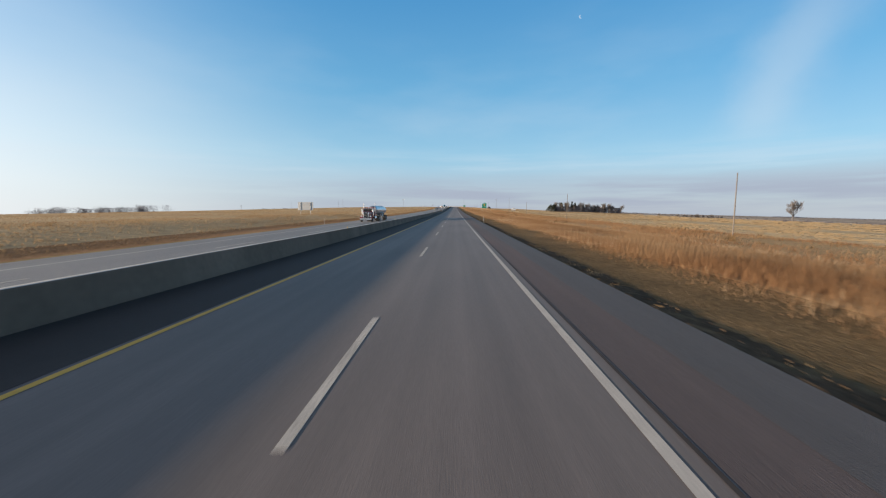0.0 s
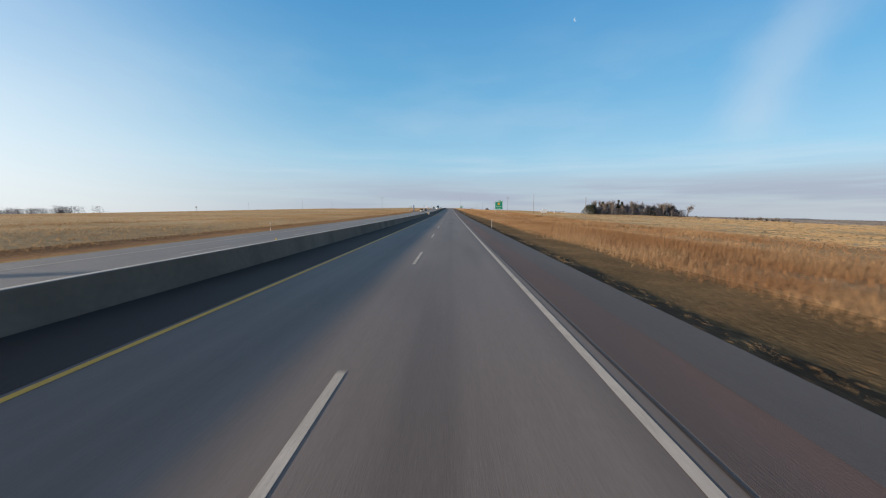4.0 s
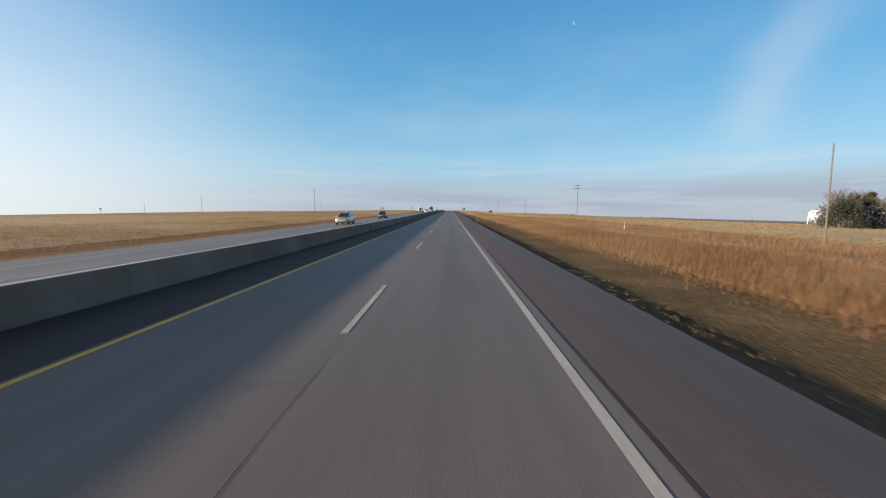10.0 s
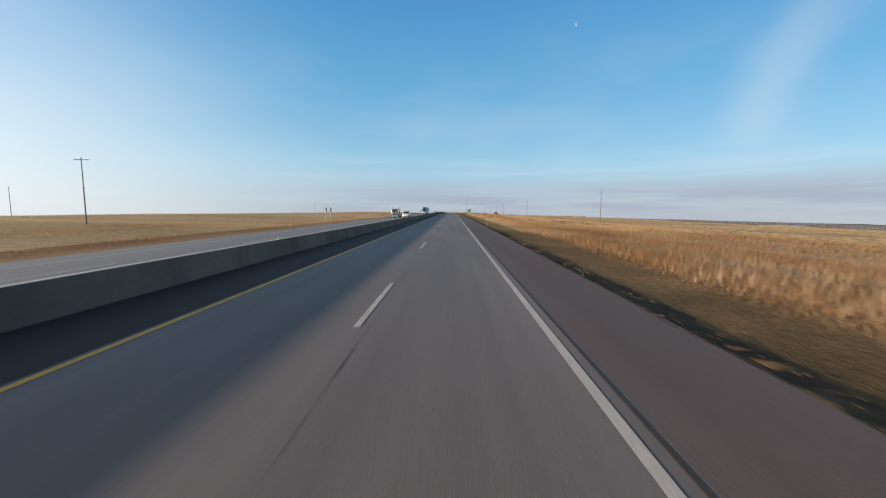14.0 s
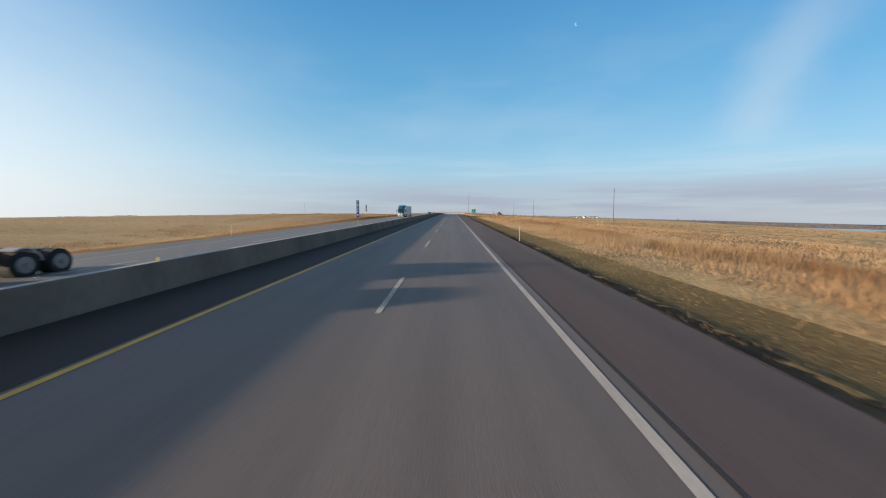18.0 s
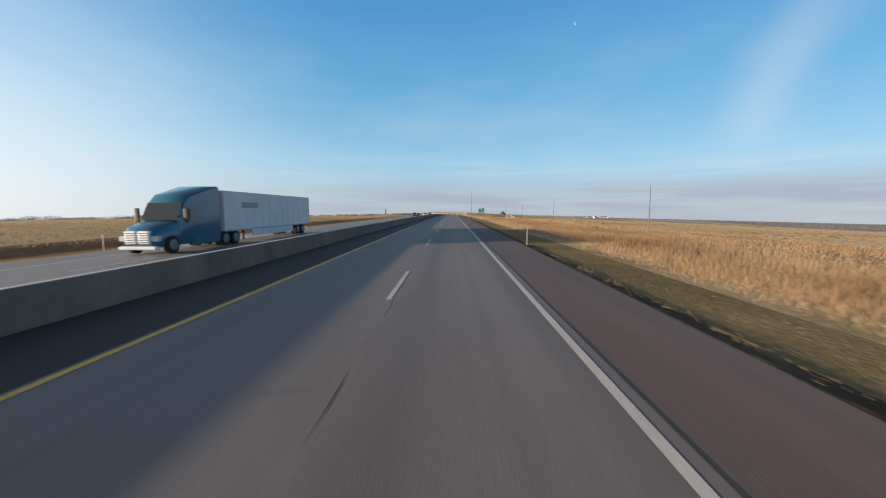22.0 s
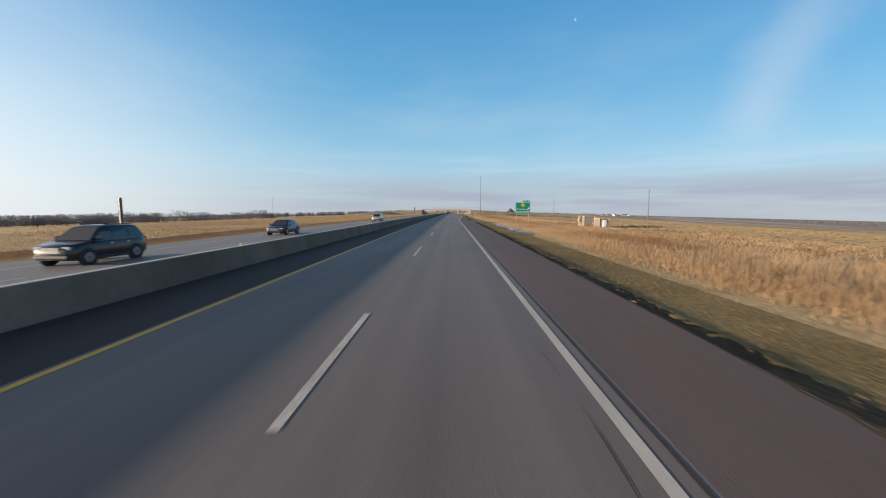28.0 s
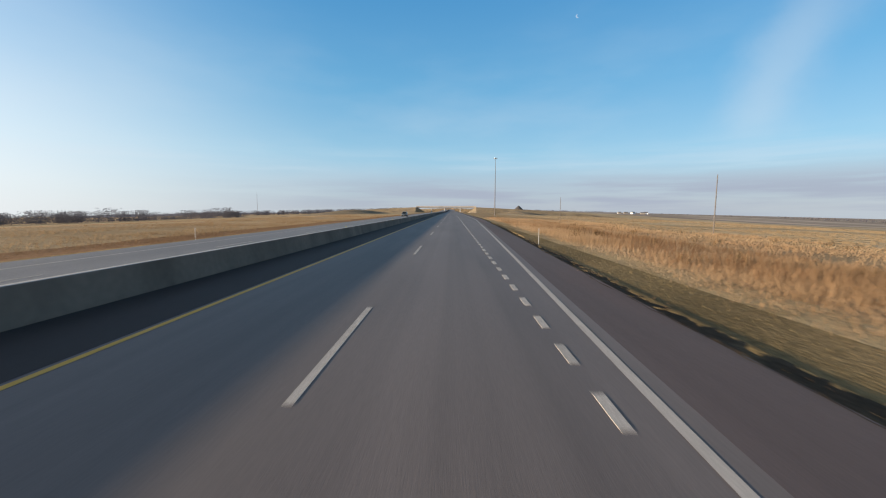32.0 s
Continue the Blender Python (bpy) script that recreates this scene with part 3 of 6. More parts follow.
# ---- lettering and sign helpers ----
def lettering(body, size, mat, parent, x, y, z, align="CENTER", name="lettering", gap=1.0, tall=1.0):
    """Flat raised characters that face the driver."""
    cu = bpy.data.curves.new(name, "FONT")
    cu.body, cu.size, cu.align_x, cu.align_y, cu.extrude = body, size, align, "CENTER", 0.004
    cu.space_character = gap
    tmp = new("tmp", cu)
    me = bpy.data.meshes.new_from_object(tmp.evaluated_get(bpy.context.evaluated_depsgraph_get()))
    bpy.data.objects.remove(tmp)
    me.materials.clear()
    me.materials.append(mat)
    # one piece for each character
    bm = bmesh.new()
    bm.from_mesh(me)
    left = set(bm.verts)
    while left:
        seen, todo = set(), [next(iter(left))]
        while todo:
            v = todo.pop()
            if v not in seen:
                seen.add(v)
                todo += [e.other_vert(v) for e in v.link_edges]
        left -= seen
        piece = bmesh.new()
        at = {v: piece.verts.new(v.co) for v in seen}
        for f in {f for v in seen for f in v.link_faces}:
            piece.faces.new([at[v] for v in f.verts])
        ob = part("letter", piece, mat, parent)
        ob.matrix_local = pose(x, y, z, 90) @ Matrix.Diagonal((1, tall, 1, 1))
    bm.free()
    bpy.data.meshes.remove(me)


def loft(bm, stations):
    """Closed skin through rings of equal count: each station is a list of points."""
    rows = [[bm.verts.new(p) for p in st] for st in stations]
    k = len(rows[0])
    for a, b in zip(rows, rows[1:]):
        for i in range(k):
            bm.faces.new((a[i], a[(i + 1) % k], b[(i + 1) % k], b[i]))
    bm.faces.new(rows[0])
    bm.faces.new(rows[-1][::-1])
    bmesh.ops.recalc_face_normals(bm, faces=bm.faces)
    return bm


def disc(bm, x, y, z, r, depth, seg=24):
    bmesh.ops.create_cone(bm, cap_ends=True, segments=seg, radius1=r, radius2=r, depth=depth,
                          matrix=Matrix.Translation((x, y, z)) @ Matrix.Rotation(math.pi / 2, 4, "X"))
    return bm


def panel(name, x0, x1, z0, z1, y, thick, mat, parent, label="", rim=None):
    bm = B()
    box(bm, x0, x1, y, y + thick, z0, z1, 0.01)
    ob = part(name, bm, mat, parent, label)
    if rim:
        for a in ((x0, x1, z1 - 0.05, z1 - 0.02), (x0, x1, z0 + 0.02, z0 + 0.05), (x0 + 0.02, x0 + 0.05, z0, z1), (x1 - 0.05, x1 - 0.02, z0, z1)):
            bm = B()
            box(bm, a[0] + 0.03, a[1] - 0.03, y - 0.004, y, a[2], a[3]) if a[1] - a[0] > 0.1 else box(bm, a[0], a[1], y - 0.004, y, a[2] + 0.03, a[3] - 0.03)
            part("border", bm, rim, ob)
    return ob


def exit_sign(x, y, w, z0, z1, last, label):
    g = gz(x, y)
    root = tagged(empty("exit_sign", x, y, g), label, "road sign")
    z0, z1 = z0 - g, z1 - g
    for s in (-0.44, 0.40):
        bm = B()
        box(bm, s * w - 0.06, s * w + 0.06, 0.05, 0.17, -0.3, z1 - 0.1, 0.01)
        part("post", bm, TRIM_CREAM, root)
    board = panel("board", -w / 2, w / 2, z0, z1, 0, 0.04, SIGN_GREEN, root, "green board with a white border", SIGN_WHITE)
    tab = panel("exit_tab", w * 0.5 - 2.1, w / 2, z1 + 0.04, z1 + 0.62, 0, 0.04, SIGN_GREEN, root, "green exit number tab", SIGN_WHITE)
    lettering("EXIT", 0.34, SIGN_WHITE, tab, w / 2 - 1.42, -0.006, z1 + 0.33, gap=1.2)
    lettering("92", 0.52, SIGN_WHITE, tab, w / 2 - 0.48, -0.006, z1 + 0.33)
    h = z1 - z0
    bm = B()
    for k in range(12):
        a = k * math.tau / 12
        disc(bm, 0.42 * math.cos(a), -0.004, z1 - h * 0.27 + 0.40 * math.sin(a), 0.13, 0.008, 10)
    disc(bm, 0, -0.006, z1 - h * 0.27, 0.44, 0.01)
    emblem = part("route_emblem", bm, SIGN_YELLOW, board, "yellow route emblem")
    lettering("177", 0.46, SIGN_BLACK, board, 0, -0.016, z1 - h * 0.27, name="route_number", gap=0.95, tall=1.45)
    if last:
        lettering("Cassoday", 0.56, SIGN_WHITE, board, -0.50, -0.006, z0 + h * 0.27, gap=1.28)
        bm = B()
        ax, az = w / 2 - 0.62, z0 + h * 0.30
        for y0, pts in ((-0.008, ((-0.06, 0.36), (0.36, 0.36), (0.36, -0.06))), (-0.006, ((-0.38, -0.26), (-0.26, -0.38), (0.20, 0.08), (0.08, 0.20)))):
            loft(bm, [[(ax + a, yy, az + b) for a, b in pts] for yy in (y0, 0.002)])
        part("arrow", bm, SIGN_WHITE, board)
        low = panel("lower_plate", -w / 2, w / 2, z0 - 0.72, z0 - 0.10, 0, 0.04, SIGN_GREEN, root, "green plate below the board", SIGN_WHITE)
        lettering("NEXT EXIT 16 MILES", 0.31, SIGN_WHITE, low, 0, -0.006, z0 - 0.42, gap=1.15)
    else:
        lettering("Cassoday", 0.50, SIGN_WHITE, board, 0, -0.006, z0 + h * 0.40, gap=1.3)
        lettering("1", 0.30, SIGN_WHITE, board, -0.76, -0.006, z0 + h * 0.15 + 0.08)
        lettering("/", 0.42, SIGN_WHITE, board, -0.62, -0.006, z0 + h * 0.15)
        lettering("2", 0.30, SIGN_WHITE, board, -0.46, -0.006, z0 + h * 0.15 - 0.08)
        lettering("MILE", 0.32, SIGN_WHITE, board, 0.36, -0.006, z0 + h * 0.15)
    return root


exit_sign(19.3, 281.8, 3.3, 2.35, 5.70, False, "green exit sign for half a mile ahead on two steel posts")
exit_sign(18.8, 857.8, 4.15, zr(855) + 2.0, zr(855) + 4.62, True, "green exit sign with an arrow on two steel posts")


# ---- mile sign, delineators, markers ----
def mile_sign(x, y):
    root = tagged(empty("mile_sign", x, y, gz(x, y) - 0.08), "green mile sign with white numbers on a steel post", "road sign")
    bm = B()
    box(bm, -0.02, 0.02, 0.02, 0.06, -0.2, 2.05, 0.005)
    part("post", bm, STEEL, root)
    board = panel("board", -0.13, 0.13, 1.18, 2.05, -0.01, 0.02, SIGN_GREEN, root, "", None)
    for z in (1.191, 2.039):
        part("border", box(B(), -0.122, 0.122, -0.014, -0.01, z - 0.006, z + 0.006), SIGN_WHITE, board)
    for s in (-0.12, 0.12):
        part("border", box(B(), s - 0.006, s + 0.006, -0.0145, -0.0105, 1.197, 2.033), SIGN_WHITE, board)
    lettering("MILE", 0.10, SIGN_WHITE, board, 0, -0.016, 1.95)
    lettering("9", 0.33, SIGN_WHITE, board, 0, -0.016, 1.71)
    lettering("3", 0.33, SIGN_WHITE, board, 0, -0.016, 1.38)


mile_sign(3.79, 835.6)


def delineator(x, y):
    root = tagged(empty("delineator", x, y, gz(x, y)), "white plastic delineator post at the shoulder's edge", "delineator", "delineators along the shoulder")
    bm = B()
    box(bm, -0.02, 0.02, -0.012, 0.012, -0.15, 1.12, 0.006)
    part("post", bm, POST_WHITE, root)
    bm = B()
    box(bm, -0.024, 0.024, -0.02, -0.012, 0.96, 1.1, 0.003)
    part("reflector", bm, LAMP, root, "pale reflector")
    return root


first_delineator = delineator(2.85, 64.6)
for y, x in ((155.8, 2.85), (247, 2.9), (337.8, 2.98), (429.4, 2.9), (510.8, 2.95), (613, 2.9), (703, 3.05), (878.6, 4.2)):
    copy_thing(first_delineator, pose(x, y, gz(x, y)))
for k in range(0, 11):
    y = 64.3 + 91.2 * k
    copy_thing(first_delineator, pose(-24.1, y, gz(-24.1, y)))


def field_post(x, y, h=1.35):
    bm = B()
    rod(bm, (0, 0, -0.2), (0, 0, h), 0.045, 0.045, 8)
    rod(bm, (0, 0, h), (0, 0, h + 0.05), 0.05, 0.03, 8)
    ob = tagged(part("marker_post", bm, POST_WHITE), "white marker post standing in tall grass", "post", "marker posts in the field")
    ob.matrix_world = pose(x, y, gz(x, y))


for x, y in ((29.5, 340), (36.8, 711), (32.6, 572.3), (31.8, 572.7)):
    field_post(x, y)


def reference_sign(y, h=1.5, z0=0.78):
    """Tall narrow blue marker on the barrier."""
    z = zr(y) + 0.81
    root = tagged(empty("reference_sign", BX, y, z, 8), "tall narrow blue route marker on the concrete barrier", "road sign", "route markers on the barrier")
    bm = B()
    rod(bm, (0, 0.03, -0.05), (0, 0.03, z0 + h), 0.016, 0.016, 8)
    part("post", bm, GREY_DOOR, root)
    board = panel("board", -0.12, 0.12, z0, z0 + h, -0.02, 0.03, SIGN_BLUE, root, "blue board")
    for k, (zz, hh, m) in enumerate(((h - 0.17, 0.09, SIGN_WHITE), (h - 0.72, 0.07, SIGN_WHITE), (0.66, 0.10, SIGN_WHITE), (0.46, 0.11, SIGN_WHITE), (0.12, 0.17, SIGN_WHITE))):
        bm = B()
        box(bm, -0.042, 0.042, -0.028, -0.022, z0 + zz, z0 + zz + hh, 0.002)
        part("bar", bm, m, board)
    bm = B()
    vs = [bm.verts.new((a * 0.5, -0.026, z0 + h - 0.43 + b * 0.7)) for a, b in ((-.17, .2), (.17, .2), (.18, -.02), (.1, -.18), (0, -.24), (-.1, -.18), (-.18, -.02))]
    bm.faces.new(vs)
    part("shield", bm, ALU, board, "pale shield shape")
    return root


m1 = reference_sign(195.8)
for y in (516.5, 836.3):
    copy_thing(m1, pose(BX, y, zr(y) + 0.81, 0, 0, 8))


def gap_sign(y, rz, front):
    root = tagged(empty("median_sign", BX, y, zr(y), rz), "round-symbol square sign on a steel post at the barrier's end" if front else "sign seen from its bare back on a steel post", "road sign")
    bm = B()
    box(bm, -0.02, 0.02, 0.02, 0.05, 0.1, 3.0 if front else 2.72, 0.005)
    part("post", bm, STEEL, root)
    board = panel("board", *((-0.30, 0.30, 2.35, 2.95) if front else (-0.13, 0.13, 2.1, 2.65)), -0.01, 0.02, SIGN_WHITE if front else GREY_DOOR, root)
    if front:
        bm = B()
        disc(bm, 0, -0.014, 2.65, 0.26, 0.006)
        ring = part("ring", bm, SIGN_RED, board)
        bm = B()
        disc(bm, 0, -0.020, 2.65, 0.21, 0.006)
        part("field", bm, SIGN_WHITE, ring)
        bm = B()
        box(bm, -0.10, -0.05, -0.028, -0.022, 2.52, 2.76)
        box(bm, 0.05, 0.10, -0.028, -0.022, 2.58, 2.76)
        box(bm, -0.12, 0.12, -0.029, -0.023, 2.74, 2.79)
        part("symbol", bm, SIGN_BLACK, ring)


gap_sign(245.5, 0, True)
gap_sign(258.5, 0, False)
for y, x in ((249.6, BX), (250.1, BX - 0.3), (254.9, BX - 0.35)):
    bm = B()
    rod(bm, (0, 0, -0.05), (0, 0, 0.9), 0.026, 0.026, 8)
    ob = tagged(part("gap_post", bm, POST_YELLOW), "yellow plastic post at the gap in the barrier", "post", "posts at the median gap")
    ob.matrix_world = pose(x, y, zr(y))
for bar, y0, y1 in ((bar_a, -10, 245), (bar_b, 264, 1100)):
    bm = B()
    box(bm, -0.022, 0.022, -0.015, 0.015, 0, 0.13, 0.008)
    me = mesh_of("barrier_reflector", bm)
    me.materials.append(POST_YELLOW)
    k = math.ceil((y0 - 5) / 24.4)
    while 5 + 24.4 * k < y1:
        y = 5 + 24.4 * k
        part("barrier_reflector", me, None, bar).matrix_world = pose(BX, y, zr(y) + 0.80)
        k += 1


def sign_back(x, y, w, z0, z1, posts, label, mat=None):
    g = gz(x, y)
    root = tagged(empty("roadside_sign", x, y, g), label, "road sign")
    for s in posts:
        bm = B()
        box(bm, s - 0.05, s + 0.05, -0.12, -0.02, -0.3, z1, 0.008)
        part("post", bm, STEEL, root)
    board = panel("board", -w / 2, w / 2, z0, z1, 0, 0.04, mat or ALU, root, "bare aluminium back" if mat is None else "dark weathered board")
    for z in (z0 + 0.3, z1 - 0.3):
        bm = B()
        box(bm, -w / 2 + 0.05, w / 2 - 0.05, -0.03, -0.004, z - 0.03, z + 0.03)
        part("stiffener", bm, STEEL, board)


sign_back(-47, 115, 4.6, 1.3, 3.7, (-1.5, 1.5), "large road sign seen from its grey back")
sign_back(-43.7, 503.6, 0.8, 3.5, 4.95, (0,), "small road sign seen from its grey back")
sign_back(-42.2, 503.6, 0.8, 3.5, 4.95, (0,), "small road sign seen from its grey back")
sign_back(-39.2, 649, 0.55, 1.3, 4.2, (0,), "tall narrow road sign seen from its dark back", WOOD)
sign_back(-35.8, 785, 0.45, 1.2, 3.9, (0,), "tall narrow road sign seen from its dark back", WOOD)


# ---- poles ----
def utility_pole(x, y, height, arms, label):
    root = tagged(empty("utility_pole", x, y, gz(x, y) - 0.05), label, "utility pole", "power line poles")
    bm = B()
    rod(bm, (0, 0, -0.3), (0, 0, height), 0.105, 0.065)
    part("shaft", bm, WOOD, root)
    for k in range(arms):
        bm = B()
        z = height - 0.35 - 0.9 * k
        box(bm, -1.2, 1.2, -0.06, 0.06, z - 0.06, z + 0.06, 0.01)
        arm = part("crossarm", bm, WOOD, root)
        for s in (-1.05, -0.5, 0.5, 1.05):
            bm = B()
            rod(bm, (s, 0, z + 0.06), (s, 0, z + 0.25), 0.05, 0.035, 8)
            part("insulator", bm, STEEL, arm)
    return root


for y, arms, dx, hh in ((59, 0, 0, 9.4), (146, 0, 0, 9.5), (233.6, 0, 1.0, 7.8), (400.5, 2, 0.6, 12.0), (487, 0, 0, 9.8), (575, 0, -3.8, 9.2), (662, 0, -4.5, 8.6),
                    (748, 0, 0, 8.8), (835, 0, 3, 9.1), (921, 0, 4.3, 10.4), (1005, 0, 0.7, 9)):
    utility_pole(40 + dx, y, hh, arms, "wooden utility pole with two crossarms in dry grass" if arms else "slender weathered wooden utility pole in dry grass")
utility_pole(42, 316, 11.6, 0, "slender grey pole in dry grass")
utility_pole(-60.4, 437, 10.6, 1, "wooden utility pole with a crossarm in dry grass")
utility_pole(-156, 508, 10.4, 0, "bare wooden utility pole far out in dry grass")
utility_pole(-250, 580, 10.4, 0, "bare wooden utility pole far out in dry grass")


def windpump(x, y, h):
    """Lattice tower with a many-bladed wheel at its head and a small tank at its foot."""
    root = tagged(empty("windpump", x, y, gz(x, y)), "small farm windpump on a lattice tower in a far field", "windpump")
    corners = [(sx, sy) for sx in (-1, 1) for sy in (-1, 1)]
    for sx, sy in corners:
        part("leg", rod(B(), (sx * 1.1, sy * 1.1, -0.4), (sx * 0.18, sy * 0.18, h), 0.07, 0.05, 6), WOOD, root)
    for k in range(1, 4):
        f = k / 4
        r = 1.1 - 0.92 * f
        for (ax, ay), (bx, by) in (((-1, -1), (1, -1)), ((1, -1), (1, 1)), ((1, 1), (-1, 1)), ((-1, 1), (-1, -1))):
            part("brace", rod(B(), (ax * r, ay * r, h * f), (bx * r, by * r, h * f), 0.04, 0.04, 5), WOOD, root)
    hub = part("hub", rod(B(), (0, -0.45, h + 0.2), (0, 0.3, h + 0.2), 0.14, 0.14, 8), WOOD, root)
    for k in range(12):
        a = k * math.tau / 12
        c, d = math.cos(a), math.sin(a)
        part("blade", loft(B(), [[(r * c - w * d, -0.4 + o, h + 0.2 + r * d + w * c), (r * c + w * d, -0.34 + o, h + 0.2 + r * d - w * c), (r * c + w * d, -0.32 + o, h + 0.2 + r * d - w * c)] for r, w, o in ((0.2, 0.05, 0), (1.25, 0.22, 0.03))]), WOOD, hub)
    part("tail_vane", box(B(), -0.03, 0.03, 0.3, 1.8, h - 0.15, h + 0.55, 0.01), WOOD, root)


windpump(-392, 695, 9.5)


def mast(x, y, h):
    root = tagged(empty("mast_light", x, y, gz(x, y)), "very tall grey steel mast with a ring of lamps", "light mast")
    bm = B()
    rod(bm, (0, 0, -0.3), (0, 0, h), 0.26, 0.10, 12)
    part("shaft", bm, WOOD, root)
    bm = B()
    rod(bm, (0, 0, h - 0.5), (0, 0, h - 0.25), 0.7, 0.7, 12)
    ring = part("lamp_ring", bm, STEEL, root)
    for k in range(6):
        a = k * math.tau / 6
        bm = B()
        box(bm, 0.85 * math.cos(a) - 0.2, 0.85 * math.cos(a) + 0.2, 0.85 * math.sin(a) - 0.2, 0.85 * math.sin(a) + 0.2, h - 0.75, h - 0.4, 0.05)
        part("lamp", bm, ALU, ring)


mast(23, 1077, 33)

# ---- vehicles, all facing the camera's way of travel ----
def wheel(parent, x, y, r, w, side, rim_mat):
    bm = B()
    m = Matrix.Translation((x, y, r)) @ Matrix.Rotation(math.pi / 2, 4, "Y")
    bmesh.ops.create_cone(bm, cap_ends=True, segments=24, radius1=r, radius2=r, depth=w, matrix=m)
    es = [e for e in bm.edges if e.calc_face_angle(0) > 1.0]
    bmesh.ops.bevel(bm, geom=es, offset=r * 0.1, segments=2, affect="EDGES")
    ob = part("wheel", bm, RUBBER, parent, "black tyre")
    bm = B()
    s = 1 if side > 0 else -1
    bmesh.ops.create_cone(bm, cap_ends=True, segments=20, radius1=r * 0.66, radius2=r * 0.56, depth=0.05,
                          matrix=Matrix.Translation((x + s * (w / 2 + 0.01), y, r)) @ Matrix.Rotation(s * math.pi / 2, 4, "Y"))
    bmesh.ops.create_cone(bm, cap_ends=True, segments=10, radius1=r * 0.2, radius2=r * 0.14, depth=0.08,
                          matrix=Matrix.Translation((x + s * (w / 2 + 0.05), y, r)) @ Matrix.Rotation(s * math.pi / 2, 4, "Y"))
    part("rim", bm, rim_mat, ob, "bright wheel rim")
    return ob


def section(y, hw, z0, z1, top=0.9, r=0.12):
    """A rounded body section at y: half width hw, narrower at the top."""
    h = z1 - z0
    return [(-hw * 0.94, y, z0), (-hw, y, z0 + h * 0.2), (-hw, y, z0 + h * 0.55), (-hw * (top + 1) / 2, y, z1 - r * 0.9), (-hw * top + r * 0.6, y, z1),
            (0, y, z1 + 0.015), (hw * top - r * 0.6, y, z1), (hw * (top + 1) / 2, y, z1 - r * 0.9), (hw, y, z0 + h * 0.55), (hw, y, z0 + h * 0.2), (hw * 0.94, y, z0)]


def smooth(ob, angle=40):
    me = ob.data
    me.polygons.foreach_set("use_smooth", [True] * len(me.polygons))
    bm = bmesh.new()
    bm.from_mesh(me)
    for e in bm.edges:
        e.smooth = e.calc_face_angle(0) < radians(angle)
    bm.to_mesh(me)
    bm.free()
    return ob


def side_pane(bm, s, ya, yb, yta, ytb, low, high, off=0.008):
    """A window pane lying on the sloping flank; low and high are (half width, height) lines."""
    (w0, z0), (w1, z1) = low, high
    q = [(s * (w0 + off), ya, z0), (s * (w0 + off), yb, z0), (s * (w1 + off), ytb, z1), (s * (w1 + off), yta, z1)]
    inner = [(x - s * 0.02, y, z) for x, y, z in q]
    return loft(bm, [q, inner])


